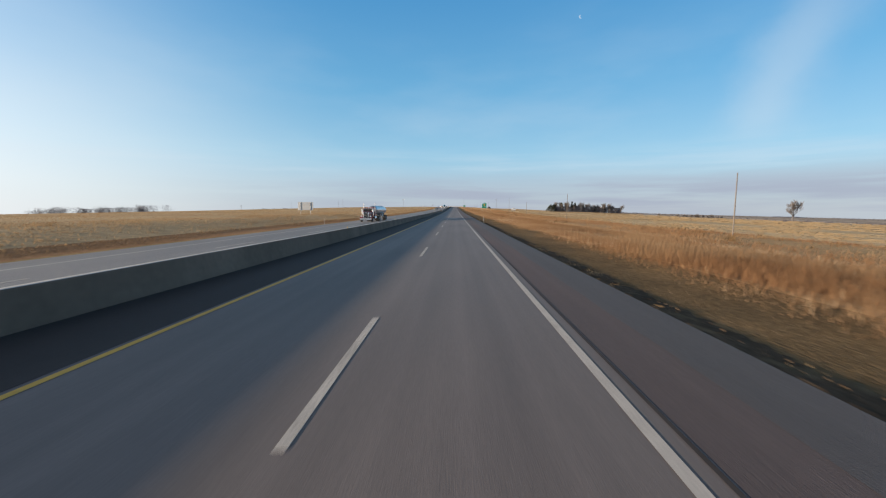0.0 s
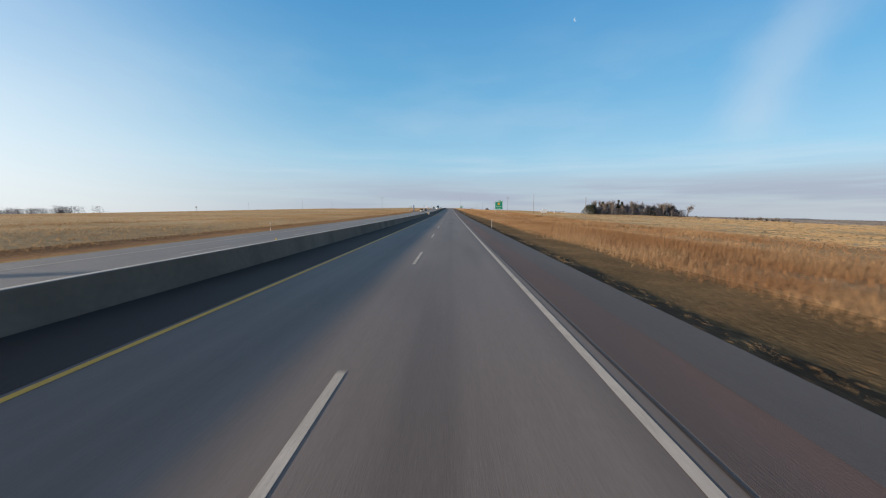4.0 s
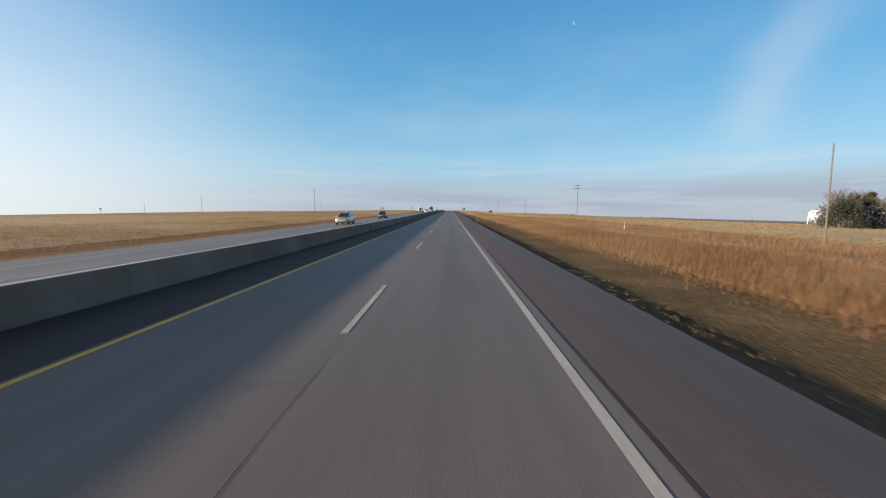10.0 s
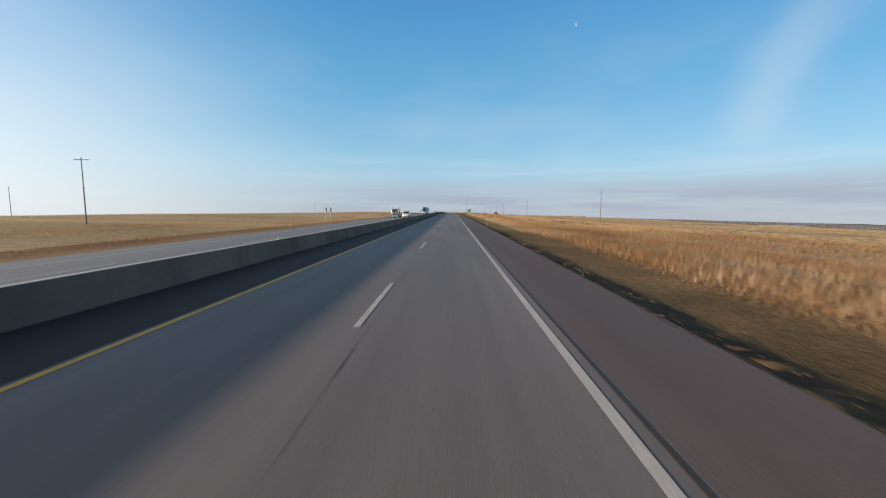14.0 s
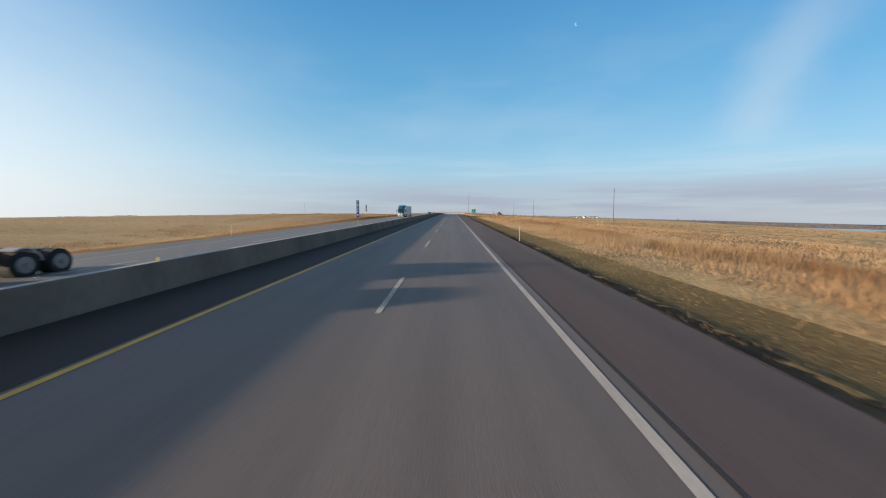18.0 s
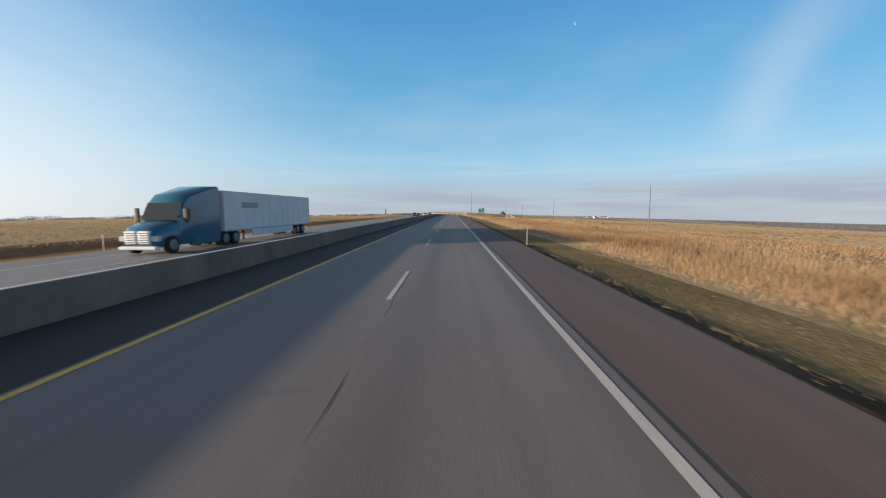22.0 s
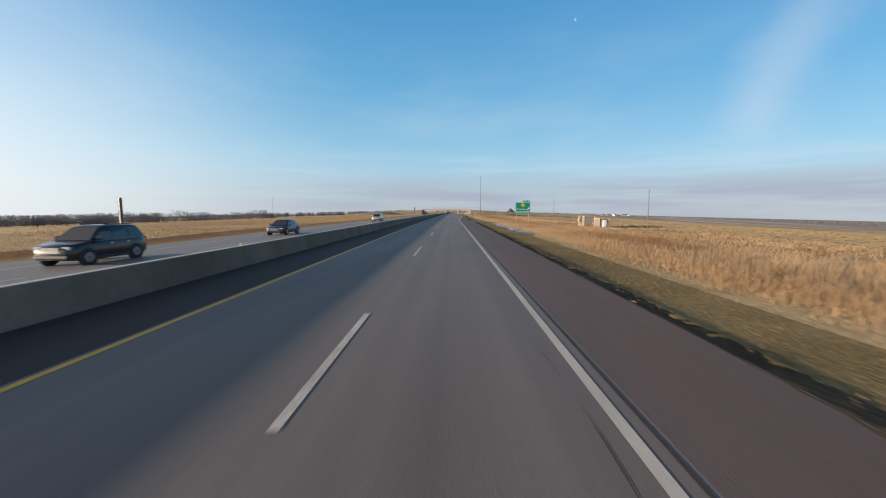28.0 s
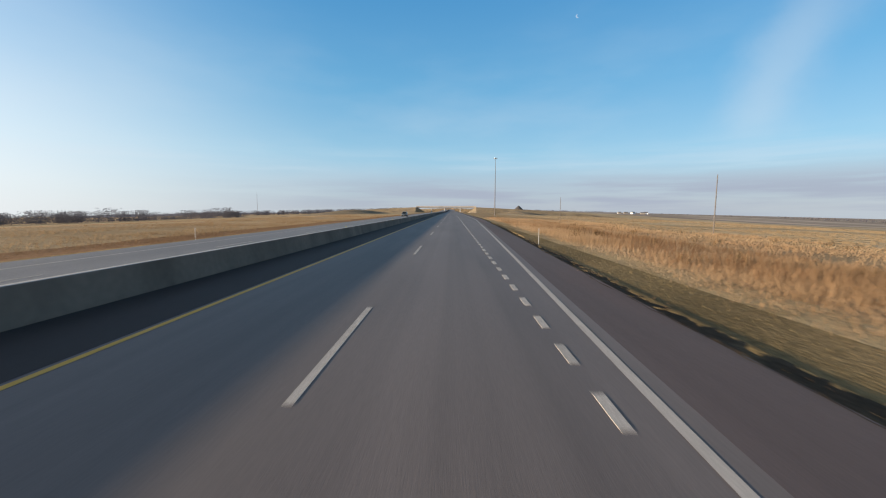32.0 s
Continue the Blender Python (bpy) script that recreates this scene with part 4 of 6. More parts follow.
def car(name, x, y, mat, label, L=4.5, W=1.86, H=1.70, kind="suv", belt_k=0.61, cab_end=None):
    root = tagged(empty(name, x, y, zr(y) + cross(x), 0), label, "car")
    root.rotation_euler = (math.atan(grade(y)), 0, 0)
    hw, belt, clear = W / 2, H * belt_k, 0.26
    hood = belt - 0.04
    bm = B()
    secs = [(0.0, 0.70, 0.40, hood - 0.30), (0.06, 0.84, 0.30, hood - 0.18), (0.2, 0.93, 0.26, hood - 0.09), (0.5, 0.985, clear, hood - 0.03), (L * 0.24, 1.0, clear, belt),
            (L * 0.45, 1.0, clear, belt + 0.01), (L * 0.7, 1.0, clear, belt + 0.03), (L * 0.88, 0.99, clear, belt + 0.05), (L - 0.12, 0.95, 0.32, belt + 0.03), (L - 0.02, 0.88, 0.40, belt - 0.06), (L, 0.82, 0.46, belt - 0.14)]
    loft(bm, [section(yy, hw * k, z0, z1, 0.93, 0.10) for yy, k, z0, z1 in secs])
    smooth(part("body", bm, mat, root))
    top = H
    end = cab_end or (L * 0.975 if kind == "suv" else L * 0.93)
    roof_end = end - (0.34 if kind == "suv" else 0.75) if not cab_end else end - 0.10
    ws0, ws1 = L * 0.235, L * 0.415
    gw, rw = hw * 0.925, hw * 0.73

    def ring(yb, yt, z1, k=1.0):
        """A band across the cabin that leans from yb at the belt to yt at the roof."""
        r = 0.09
        pts = [(-gw * k, 0, belt - 0.03), (-gw * k + 0.01, 0.08, belt + 0.06), (-rw * k - 0.02, 0.86, z1 - r), (-rw * k + 0.06, 0.96, z1 - 0.025), (-rw * k * 0.55, 1, z1 + 0.012),
               (0, 1, z1 + 0.02), (rw * k * 0.55, 1, z1 + 0.012), (rw * k - 0.06, 0.96, z1 - 0.025), (rw * k + 0.02, 0.86, z1 - r), (gw * k - 0.01, 0.08, belt + 0.06), (gw * k, 0, belt - 0.03)]
        return [(px, yb + (yt - yb) * f, pz) for px, f, pz in pts]
    bm = B()
    loft(bm, [ring(ws0, ws1, top - 0.05, 0.97), ring(ws0 + 0.25, ws1 + 0.22, top - 0.012), ring(L * 0.55, L * 0.56, top), ring(end - 0.7 if not cab_end else end - 0.3, roof_end - 0.25, top - 0.01, 0.99), ring(end, roof_end, top - 0.05, 0.95)])
    cabin = smooth(part("roof", bm, mat, root))
    # panes: windscreen, rear window, three side panes a flank
    lo, hi = belt + 0.07, top - 0.15
    f0, f1 = 0.1, 0.86

    def lean(ya, yb, f):
        return ya + (yb - ya) * f
    bm = B()
    d = 0.012
    q = [(-gw * 0.90, lean(ws0, ws1, 0.06) - d, lo - 0.03), (gw * 0.90, lean(ws0, ws1, 0.06) - d, lo - 0.03), (rw * 0.92, lean(ws0, ws1, 0.84) - d, hi + 0.03), (-rw * 0.92, lean(ws0, ws1, 0.84) - d, hi + 0.03)]
    part("windscreen", loft(bm, [q, [(px, py + 0.03, pz - 0.02) for px, py, pz in q]]), GLASS_DARK, root, "dark windscreen")
    bm = B()
    q = [(-gw * 0.82, lean(end, roof_end, 0.1) + d, lo + 0.05), (gw * 0.82, lean(end, roof_end, 0.1) + d, lo + 0.05), (rw * 0.82, lean(end, roof_end, 0.8) + d, hi), (-rw * 0.82, lean(end, roof_end, 0.8) + d, hi)]
    part("rear_window", loft(bm, [q, [(px, py - 0.03, pz) for px, py, pz in q]]), GLASS_DARK, root)
    wl, wh = (gw - 0.012, lo), (rw + 0.022, hi)
    stop = end - 0.12
    for s in (-1, 1):
        spans = [(lean(ws0, ws1, 0.16) + 0.12, L * 0.505, lean(ws0, ws1, 0.86) + 0.16, L * 0.515)]
        if cab_end:
            spans.append((L * 0.53, stop - 0.1, L * 0.54, stop - 0.2))
        elif kind == "suv":
            spans += [(L * 0.525, L * 0.725, L * 0.535, L * 0.72), (L * 0.745, stop - 0.12, L * 0.74, roof_end - 0.14)]
        else:
            spans.append((L * 0.525, L * 0.74, L * 0.535, L * 0.69))
        for ya, yb, yta, ytb in spans:
            part("side_window", side_pane(B(), s, ya, yb, yta, ytb, wl, wh), GLASS_DARK, root)
        bm = B()
        box(bm, s * hw * 0.66 - 0.19, s * hw * 0.66 + 0.19, 0.045, 0.24, hood - 0.31, hood - 0.15, 0.05)
        part("headlamp", bm, LAMP, root, "clear headlamp")
        bm = B()
        box(bm, s * (hw + 0.09) - 0.10, s * (hw + 0.09) + 0.10, L * 0.295, L * 0.325, belt + 0.03, belt + 0.19, 0.03)
        part("mirror", bm, mat, root)
        for yy in (L * 0.45, L * 0.67):
            bm = B()
            box(bm, s * hw - 0.02, s * hw + 0.02, yy, yy + 0.17, belt - 0.17, belt - 0.13, 0.006)
            part("door_handle", bm, CHROME, root)
        bm = B()
        box(bm, s * hw * 0.80 - 0.09, s * hw * 0.80 + 0.09, L - 0.17, L + 0.005, belt - 0.32, belt + 0.0, 0.03)
        part("tail_lamp", bm, SIGN_RED, root, "red tail lamp")
        bm = B()
        box(bm, s * hw * 0.985 - 0.02, s * hw * 0.985 + 0.02, L * 0.27, L * 0.72, 0.24, 0.40, 0.015)
        part("sill", bm, BLACK_TRIM, root, "black lower sill")
        for yy in (L * 0.185, L * 0.80):
            # dark wheel arch with a lip round it
            bm = B()
            bmesh.ops.create_cone(bm, cap_ends=True, segments=28, radius1=0.44, radius2=0.43, depth=0.06,
                                  matrix=Matrix.Translation((s * (hw - 0.02), yy, 0.37)) @ Matrix.Rotation(s * math.pi / 2, 4, "Y"))
            part("wheel_arch", bm, BLACK_TRIM, root, "dark wheel arch")
    bm = B()
    for k in range(3):
        box(bm, -hw * 0.42, hw * 0.42, -0.02, 0.10, hood - 0.42 + k * 0.085, hood - 0.375 + k * 0.085, 0.012)
    part("grille", bm, ALU, root, "bright grille bars")
    bm = B()
    box(bm, -hw * 0.80, hw * 0.80, -0.04, 0.16, 0.34, 0.50, 0.05)
    part("bumper", bm, BLACK_TRIM, root)
    if kind == "suv" and not cab_end:
        for s in (-1, 1):
            part("roof_rail", box(B(), s * rw * 0.86 - 0.02, s * rw * 0.86 + 0.02, ws1 + 0.25, roof_end - 0.2, top, top + 0.05, 0.01), BLACK_TRIM, root)
    for yy in (L * 0.185, L * 0.80):
        for s in (-1, 1):
            wheel(root, s * (hw - 0.105), yy, 0.37, 0.24, s, RIM)
    return root


def pickup(name, x, y, mat, label):
    root = car(name, x, y, mat, label, 5.7, 2.0, 1.95, "suv", 0.62, 3.85)
    for s in (-1, 1):
        part("bed_rail", box(B(), s * 0.9 - 0.06, s * 0.9 + 0.06, 3.9, 5.6, 1.2, 1.32, 0.02), mat, root)
    part("tailgate", box(B(), -0.88, 0.88, 5.58, 5.72, 0.75, 1.32, 0.03), mat, root)
    part("bed_floor", box(B(), -0.84, 0.84, 3.95, 5.56, 1.26, 1.285, 0.0), BLACK_TRIM, root, "dark load bed")
    return root


def fender_arc(x, y, z, r, width, a0, a1):
    """A curved sheet over a wheel, from angle a0 to a1 counted from the rear."""
    bm = B()
    st = []
    for k in range(11):
        a = radians(a0 + (a1 - a0) * k / 10)
        st.append([(x + sx * width / 2, y + rr * math.cos(a), z + rr * math.sin(a)) for sx, rr in ((-1, r), (1, r), (1, r + 0.05), (-1, r + 0.05))])
    return loft(bm, st)


def tractor(root, mat, style, steel=CHROME):
    """The pulling unit: bonnet, cab, sleeper, tanks, stacks, wheels. Returns where the trailer begins."""
    def p(name, bm, m, label="", par=None):
        return part(name, bm, m, par or root, label)
    if style == "classic":
        p("hood", loft(B(), [section(0.35, 0.60, 0.95, 1.84, 0.9), section(1.0, 0.70, 0.95, 1.92, 0.9), section(2.2, 0.90, 0.95, 2.0, 0.92)]), mat)
        p("cab", box(B(), -1.0, 1.0, 2.2, 3.5, 0.85, 2.66, 0.10), mat)
        p("sleeper", box(B(), -1.1, 1.1, 3.52, 4.75, 0.85, 2.74, 0.06), mat, "flat-sided sleeper box")
        p("grille_surround", box(B(), -0.55, 0.55, 0.22, 0.42, 0.85, 1.9, 0.06), steel, "chrome grille surround")
        g = p("grille", box(B(), -0.42, 0.42, 0.19, 0.24, 0.92, 1.85, 0.02), BLACK_TRIM, "dark grille with upright bars")
        for k in range(9):
            p("grille_bar", box(B(), -0.38 + 0.095 * k - 0.014, -0.38 + 0.095 * k + 0.014, 0.165, 0.2, 0.94, 1.83), steel, "", g)
        p("bumper", box(B(), -1.12, 1.12, 0.0, 0.18, 0.35, 0.80, 0.04), steel, "polished chrome bumper")
        for s in (-0.48, 0.48):
            p("windscreen", box(B(), s - 0.43, s + 0.43, 2.17, 2.21, 2.02, 2.5, 0.02), GLASS_DARK)
        for s in (-1, 1):
            p("side_window", box(B(), s * 1.0 - 0.012, s * 1.0 + 0.012, 2.5, 3.2, 1.9, 2.45, 0.01), GLASS_DARK)
            p("exhaust_pipe", rod(B(), (s * 1.12, 3.45, 1.0), (s * 1.12, 3.45, 3.62), 0.055, 0.055, 12), ALU, "upright chrome exhaust")
            p("air_cleaner", rod(B(), (s * 1.0, 1.95, 1.3), (s * 1.0, 1.95, 2.35), 0.2, 0.2, 14), steel)
            p("mirror", box(B(), s * 1.32 - 0.1, s * 1.32 + 0.1, 2.25, 2.33, 1.95, 2.6, 0.02), steel)
            p("mirror_arm", rod(B(), (s * 0.95, 2.35, 2.3), (s * 1.3, 2.3, 2.3), 0.02, 0.02, 6), steel)
            p("fuel_tank", rod(B(), (s * 0.92, 2.7, 0.72), (s * 0.92, 4.6, 0.72), 0.32, 0.32, 18), steel, "polished fuel tank")
            p("fender", fender_arc(s * 0.95, 1.0, 0.51, 0.62, 0.46, 5, 165), mat, "maroon front wing" if mat is PAINT_MAROON else "")
            p("headlamp", box(B(), s * 0.86 - 0.16, s * 0.86 + 0.16, 0.25, 0.42, 0.98, 1.2, 0.03), LAMP)
            p("rear_fender", fender_arc(s * 0.94, 6.6, 0.51, 0.60, 0.62, 10, 120), ALU)
        for k in range(5):
            p("roof_lamp", box(B(), -0.75 + 0.375 * k - 0.06, -0.75 + 0.375 * k + 0.06, 2.3, 2.45, 2.65, 2.73, 0.02), SIGN_YELLOW)
        p("visor", box(B(), -1.0, 1.0, 2.05, 2.25, 2.5, 2.6, 0.02), steel)
        p("chassis", box(B(), -0.45, 0.45, 0.5, 8.4, 0.72, 1.0, 0.02), BLACK_TRIM)
        fr, rear = 1.0, (6.6, 7.9)
    else:
        smooth(p("hood", loft(B(), [section(0.1, 0.75, 0.45, 1.25, 0.85), section(0.5, 1.0, 0.42, 1.55, 0.82), section(1.8, 1.12, 0.42, 1.85, 0.85)]), mat, "blue bonnet"))
        smooth(p("cab", loft(B(), [section(1.75, 1.12, 0.45, 1.9, 0.85), section(2.35, 1.16, 0.45, 2.95, 0.86), section(2.8, 1.2, 0.45, 3.35, 0.88), section(5.0, 1.22, 0.45, 3.95, 0.92), section(5.6, 1.22, 0.45, 4.0, 0.92)]), mat))
        p("windscreen", loft(B(), [[(-1.04, 1.66, 1.86), (1.04, 1.66, 1.86), (0.98, 2.16, 2.86), (-0.98, 2.16, 2.86)], [(-1.06, 1.95, 1.86), (1.06, 1.95, 1.86), (1.0, 2.5, 2.86), (-1.0, 2.5, 2.86)]]), GLASS_DARK, "dark windscreen")
        p("fairing_mark", box(B(), -0.6, 0.6, 2.55, 2.75, 3.02, 3.12, 0.02), SIGN_WHITE)
        for s in (-0.36, 0.36):
            g = p("grille", box(B(), s - 0.31, s + 0.31, 0.0, 0.3, 0.62, 1.32, 0.06), SIGN_WHITE, "white grille panel")
            for k in range(5):
                p("grille_slot", box(B(), s - 0.25, s + 0.25, -0.012, 0.02, 0.70 + 0.12 * k, 0.74 + 0.12 * k), BLACK_TRIM, "", g)
        p("bumper", box(B(), -1.02, 1.02, -0.03, 0.3, 0.3, 0.5, 0.06), TRAILER_WHITE)
        for s in (-1, 1):
            p("headlamp", box(B(), s * 0.85 - 0.2, s * 0.85 + 0.2, 0.1, 0.45, 0.75, 1.05, 0.05), LAMP, "lit headlamp")
            p("side_window", box(B(), s * 1.17 - 0.03, s * 1.17 + 0.03, 2.62, 3.3, 1.85, 2.5, 0.02), GLASS_DARK)
            p("mirror", box(B(), s * 1.45 - 0.12, s * 1.45 + 0.12, 1.85, 2.0, 1.75, 2.55, 0.04), BLACK_TRIM)
            p("mirror_arm", rod(B(), (s * 1.08, 2.1, 2.1), (s * 1.4, 1.95, 2.1), 0.03, 0.03, 6), BLACK_TRIM)
            p("fairing", box(B(), s * 1.15 - 0.04, s * 1.15 + 0.04, 2.9, 5.4, 0.35, 1.0, 0.02), mat)
        p("chassis", box(B(), -0.45, 0.45, 0.5, 7.6, 0.75, 1.0, 0.02), BLACK_TRIM)
        fr, rear = 1.15, (6.1, 7.35)
    for s in (-1, 1):
        wheel(root, s * 1.02, fr, 0.51, 0.3, s, RIM)
        for yy in rear:
            wheel(root, s * 0.94, yy, 0.51, 0.6, s, RIM)


def tanker_truck(x, y):
    root = tagged(empty("tanker_truck", x, y, zr(y) + cross(x)), "maroon long-nosed lorry with chrome stacks and a polished tank trailer", "truck")
    tractor(root, PAINT_MAROON, "classic")
    bm = B()
    st = []
    for yy, k in ((5.35, 0.2), (5.42, 0.5), (5.62, 0.8), (5.95, 0.95), (6.5, 1.0), (15.7, 1.0), (16.15, 0.95), (16.4, 0.7), (16.5, 0.3)):
        zc = 2.28 - 0.10 * (yy - 5.5) / 13
        st.append([(1.12 * k * math.cos(a), yy, zc + 0.83 * k * math.sin(a)) for a in np.linspace(0, math.tau, 28, endpoint=False)])
    smooth(part("tank", loft(bm, st), TANK, root, "polished steel tank"))
    part("catwalk", box(B(), -0.3, 0.3, 6.4, 15.4, 2.98, 3.12, 0.02), ALU, root)
    part("trailer_frame", box(B(), -0.55, 0.55, 6.2, 16.3, 1.1, 1.5, 0.03), BLACK_TRIM, root)
    part("rear_bumper", box(B(), -1.15, 1.15, 16.45, 16.6, 0.55, 0.8, 0.03), ALU, root)
    for s in (-1, 1):
        part("valve_box", box(B(), s * 0.8 - 0.3, s * 0.8 + 0.3, 10.8, 12.2, 0.7, 1.4, 0.05), ALU, root)
        part("landing_leg", box(B(), s * 0.6 - 0.07, s * 0.6 + 0.07, 9.2, 9.35, 0.15, 1.3, 0.02), BLACK_TRIM, root)
        part("mudguard", box(B(), s * 0.9 - 0.32, s * 0.9 + 0.32, 13.2, 16.1, 1.06, 1.12, 0.02), ALU, root)
        for yy in (13.9, 15.2):
            wheel(root, s * 0.94, yy, 0.51, 0.6, s, RIM)
    return root


def box_trailer_truck(x, y):
    root = tagged(empty("semi_truck", x, y, zr(y) + cross(x)), "blue aerodynamic lorry with a long white box trailer", "truck")
    root.rotation_euler = (math.atan(grade(y)), 0, 0)
    tractor(root, PAINT_BLUE, "aero")
    y0, y1 = 5.95, 21.6
    body = part("trailer_box", box(B(), -1.29, 1.29, y0, y1, 0.98, 3.76, 0.04), TRAILER_WHITE, root, "white sheet trailer body")
    for k in range(13):
        yy = y0 + 0.4 + k * 1.23
        for s in (-1, 1):
            part("post", box(B(), s * 1.295 - 0.012, s * 1.295 + 0.012, yy, yy + 0.05, 1.12, 3.66), TRAILER_WHITE, body)
    for k in range(15):
        zz = 1.16 + k * 0.168
        for s in (-1, 1):
            part("rib", box(B(), s * 1.296 - 0.016, s * 1.296 + 0.016, y0 + 0.1, y1 - 0.1, zz, zz + 0.045, 0.008), TRAILER_WHITE, body)
    part("bottom_rail", box(B(), 1.27, 1.325, y0 + 0.02, y1 - 0.02, 0.96, 1.07, 0.01), ALU, body, "grey bottom rail")
    part("trailer_mark", box(B(), 1.298, 1.318, 8.2, 10.6, 2.6, 3.0), PAINT_BLUE, body, "blue lettering shown as a bar")
    part("rear_door_frame", box(B(), -1.3, 1.3, y1, y1 + 0.06, 0.90, 3.78, 0.02), ALU, root)
    part("underride_guard", box(B(), -1.1, 1.1, y1 - 0.1, y1, 0.5, 0.62, 0.02), ALU, root)
    for s in (-1, 1):
        part("guard_post", box(B(), s * 0.6 - 0.05, s * 0.6 + 0.05, y1 - 0.1, y1, 0.55, 1.15), ALU, root)
        part("landing_leg", box(B(), s * 0.8 - 0.07, s * 0.8 + 0.07, 9.0, 9.15, 0.2, 1.0, 0.02), BLACK_TRIM, root)
        part("skirt", box(B(), s * 1.25 - 0.02, s * 1.25 + 0.02, 9.6, 17.2, 0.42, 0.98, 0.01), TRAILER_WHITE, root)
        for yy in (18.6, 19.85):
            wheel(root, s * 0.94, yy, 0.51, 0.6, s, RIM)
    return root


def bobtail(x, y):
    root = tagged(empty("lorry_tractor", x, y, zr(y) + cross(x)), "grey long-nosed lorry without a trailer and with chrome stacks", "truck")
    tractor(root, PAINT_BLACK, "classic")
    return root


LANE_OUT, LANE_IN = -18.85, -15.2
tanker_truck(LANE_OUT, ahead(2) + 17.6)
car("parked_suv", LANE_OUT, ahead(13) + 16.3, PAINT_TEAL, "dark teal compact sport utility car in the oncoming lane", 4.1, 1.88, 1.84)
car("pale_suv", LANE_OUT, ahead(12) + 7.0, PAINT_SILVER, "pale gold large sport utility car in the oncoming lane", 5.0, 2.0, 1.95)
pickup("white_pickup", LANE_IN, ahead(18) + 4.0, PAINT_WHITE, "white pickup truck beside a lorry in the oncoming lanes")
bobtail(LANE_OUT, ahead(18) + 7.0)
box_trailer_truck(LANE_OUT, ahead(23) - 6.2)
car("black_suv", LANE_OUT, ahead(28) + 15.9, PAINT_BLACK, "black sport utility car with a bright grille in the oncoming lane", 4.2, 1.86, 1.75)
car("blue_hatchback", LANE_OUT, ahead(28) + 36.7, PAINT_NAVY, "dark blue hatchback car in the oncoming lane", 4.3, 1.78, 1.5, "hatch")
car("brown_suv", LANE_OUT, ahead(30) + 33.6, PAINT_SILVER, "brownish sport utility car far along the oncoming lane", 4.7, 1.9, 1.8)
car("grey_suv", LANE_OUT, ahead(32) + 137, PAINT_TEAL, "dark grey sport utility car far along the oncoming lane", 4.6, 1.9, 1.75)

# ---- trees ----
def tube(bm, a, b, r0, r1, seg=5):
    d = (b - a)
    q = d.to_track_quat("Z", "Y").to_matrix()
    ra = [bm.verts.new(a + q @ Vector((r0 * math.cos(k * math.tau / seg), r0 * math.sin(k * math.tau / seg), 0))) for k in range(seg)]
    rb = [bm.verts.new(b + q @ Vector((r1 * math.cos(k * math.tau / seg), r1 * math.sin(k * math.tau / seg), 0))) for k in range(seg)]
    for k in range(seg):
        bm.faces.new((ra[k], ra[(k + 1) % seg], rb[(k + 1) % seg], rb[k]))


def tree_meshes(seed, h, spread=0.55, lean=0.0, wind=0.0, bole=0.42):
    """Trunk with limbs, and a crown of fine bare twigs."""
    rnd = random.Random(seed)
    wood, twigs = B(), B()

    def grow(p, d, length, r, level):
        steps = 3 if level < 3 else 2
        for s in range(steps):
            nd = (d + Vector((rnd.uniform(-.22, .22) + wind * 0.12, rnd.uniform(-.2, .2), rnd.uniform(0.0, .22)))).normalized()
            e = p + nd * (length / steps)
            r1 = max(r * 0.78, 0.023)
            tube(wood if level < 3 else twigs, p, e, r, r1, 6 if level < 2 else 3)
            p, d, r = e, nd, r1
            if level < 4 and (s > 0 or level > 0):
                for _ in range(2):
                    a = rnd.uniform(0, math.tau)
                    side = Vector((math.cos(a), math.sin(a), rnd.uniform(0.1, 0.85))).normalized()
                    grow(p, (d * (1 - spread) + side * spread).normalized(), length * rnd.uniform(0.5, 0.75), r * 0.6, level + 1)
    grow(Vector((0, 0, -0.2)), Vector((lean, 0, 1)).normalized(), h * bole, h * 0.021, 0)
    k = h / max(v.co.z for v in twigs.verts)
    for v in list(wood.verts) + list(twigs.verts):
        v.co *= k
    return mesh_of("trunk", wood), mesh_of("crown", twigs)


TREES = []
for k, (hh, sp, wind) in enumerate(((12.5, 0.44, 0.1), (13, 0.42, 0.25), (12, 0.48, 0.0), (11, 0.46, 0.15))):
    tm, cm = tree_meshes(11 + k, hh, sp, 0.08 * (k % 2), wind, 0.24)
    tm.materials.append(BARK)
    cm.materials.append(TWIG)
    TREES.append((tm, cm))
tm, cm = tree_meshes(34, 12.0, 0.56, 0.0, 0.0, 0.24)
tm.materials.append(BARK)
cm.materials.append(TWIG)
TREES.append((tm, cm))
tm, cm = tree_meshes(52, 12.0, 0.66, 0.0, 0.0, 0.26)
tm.materials.append(BARK)
cm.materials.append(TWIG)
TREES.append((tm, cm))


def bare_tree(kind, x, y, scale, rz, label="bare leafless tree with fine grey twigs", group="farm grove trees"):
    root = tagged(empty("bare_tree", x, y, gz(x, y)), label, "tree", group)
    part("trunk", TREES[kind][0], None, root)
    part("crown", TREES[kind][1], None, root, "leafless twig crown")
    root.matrix_world = pose(x, y, gz(x, y), 0, 0, rz) @ Matrix.Diagonal((scale, scale, scale, 1))
    return root


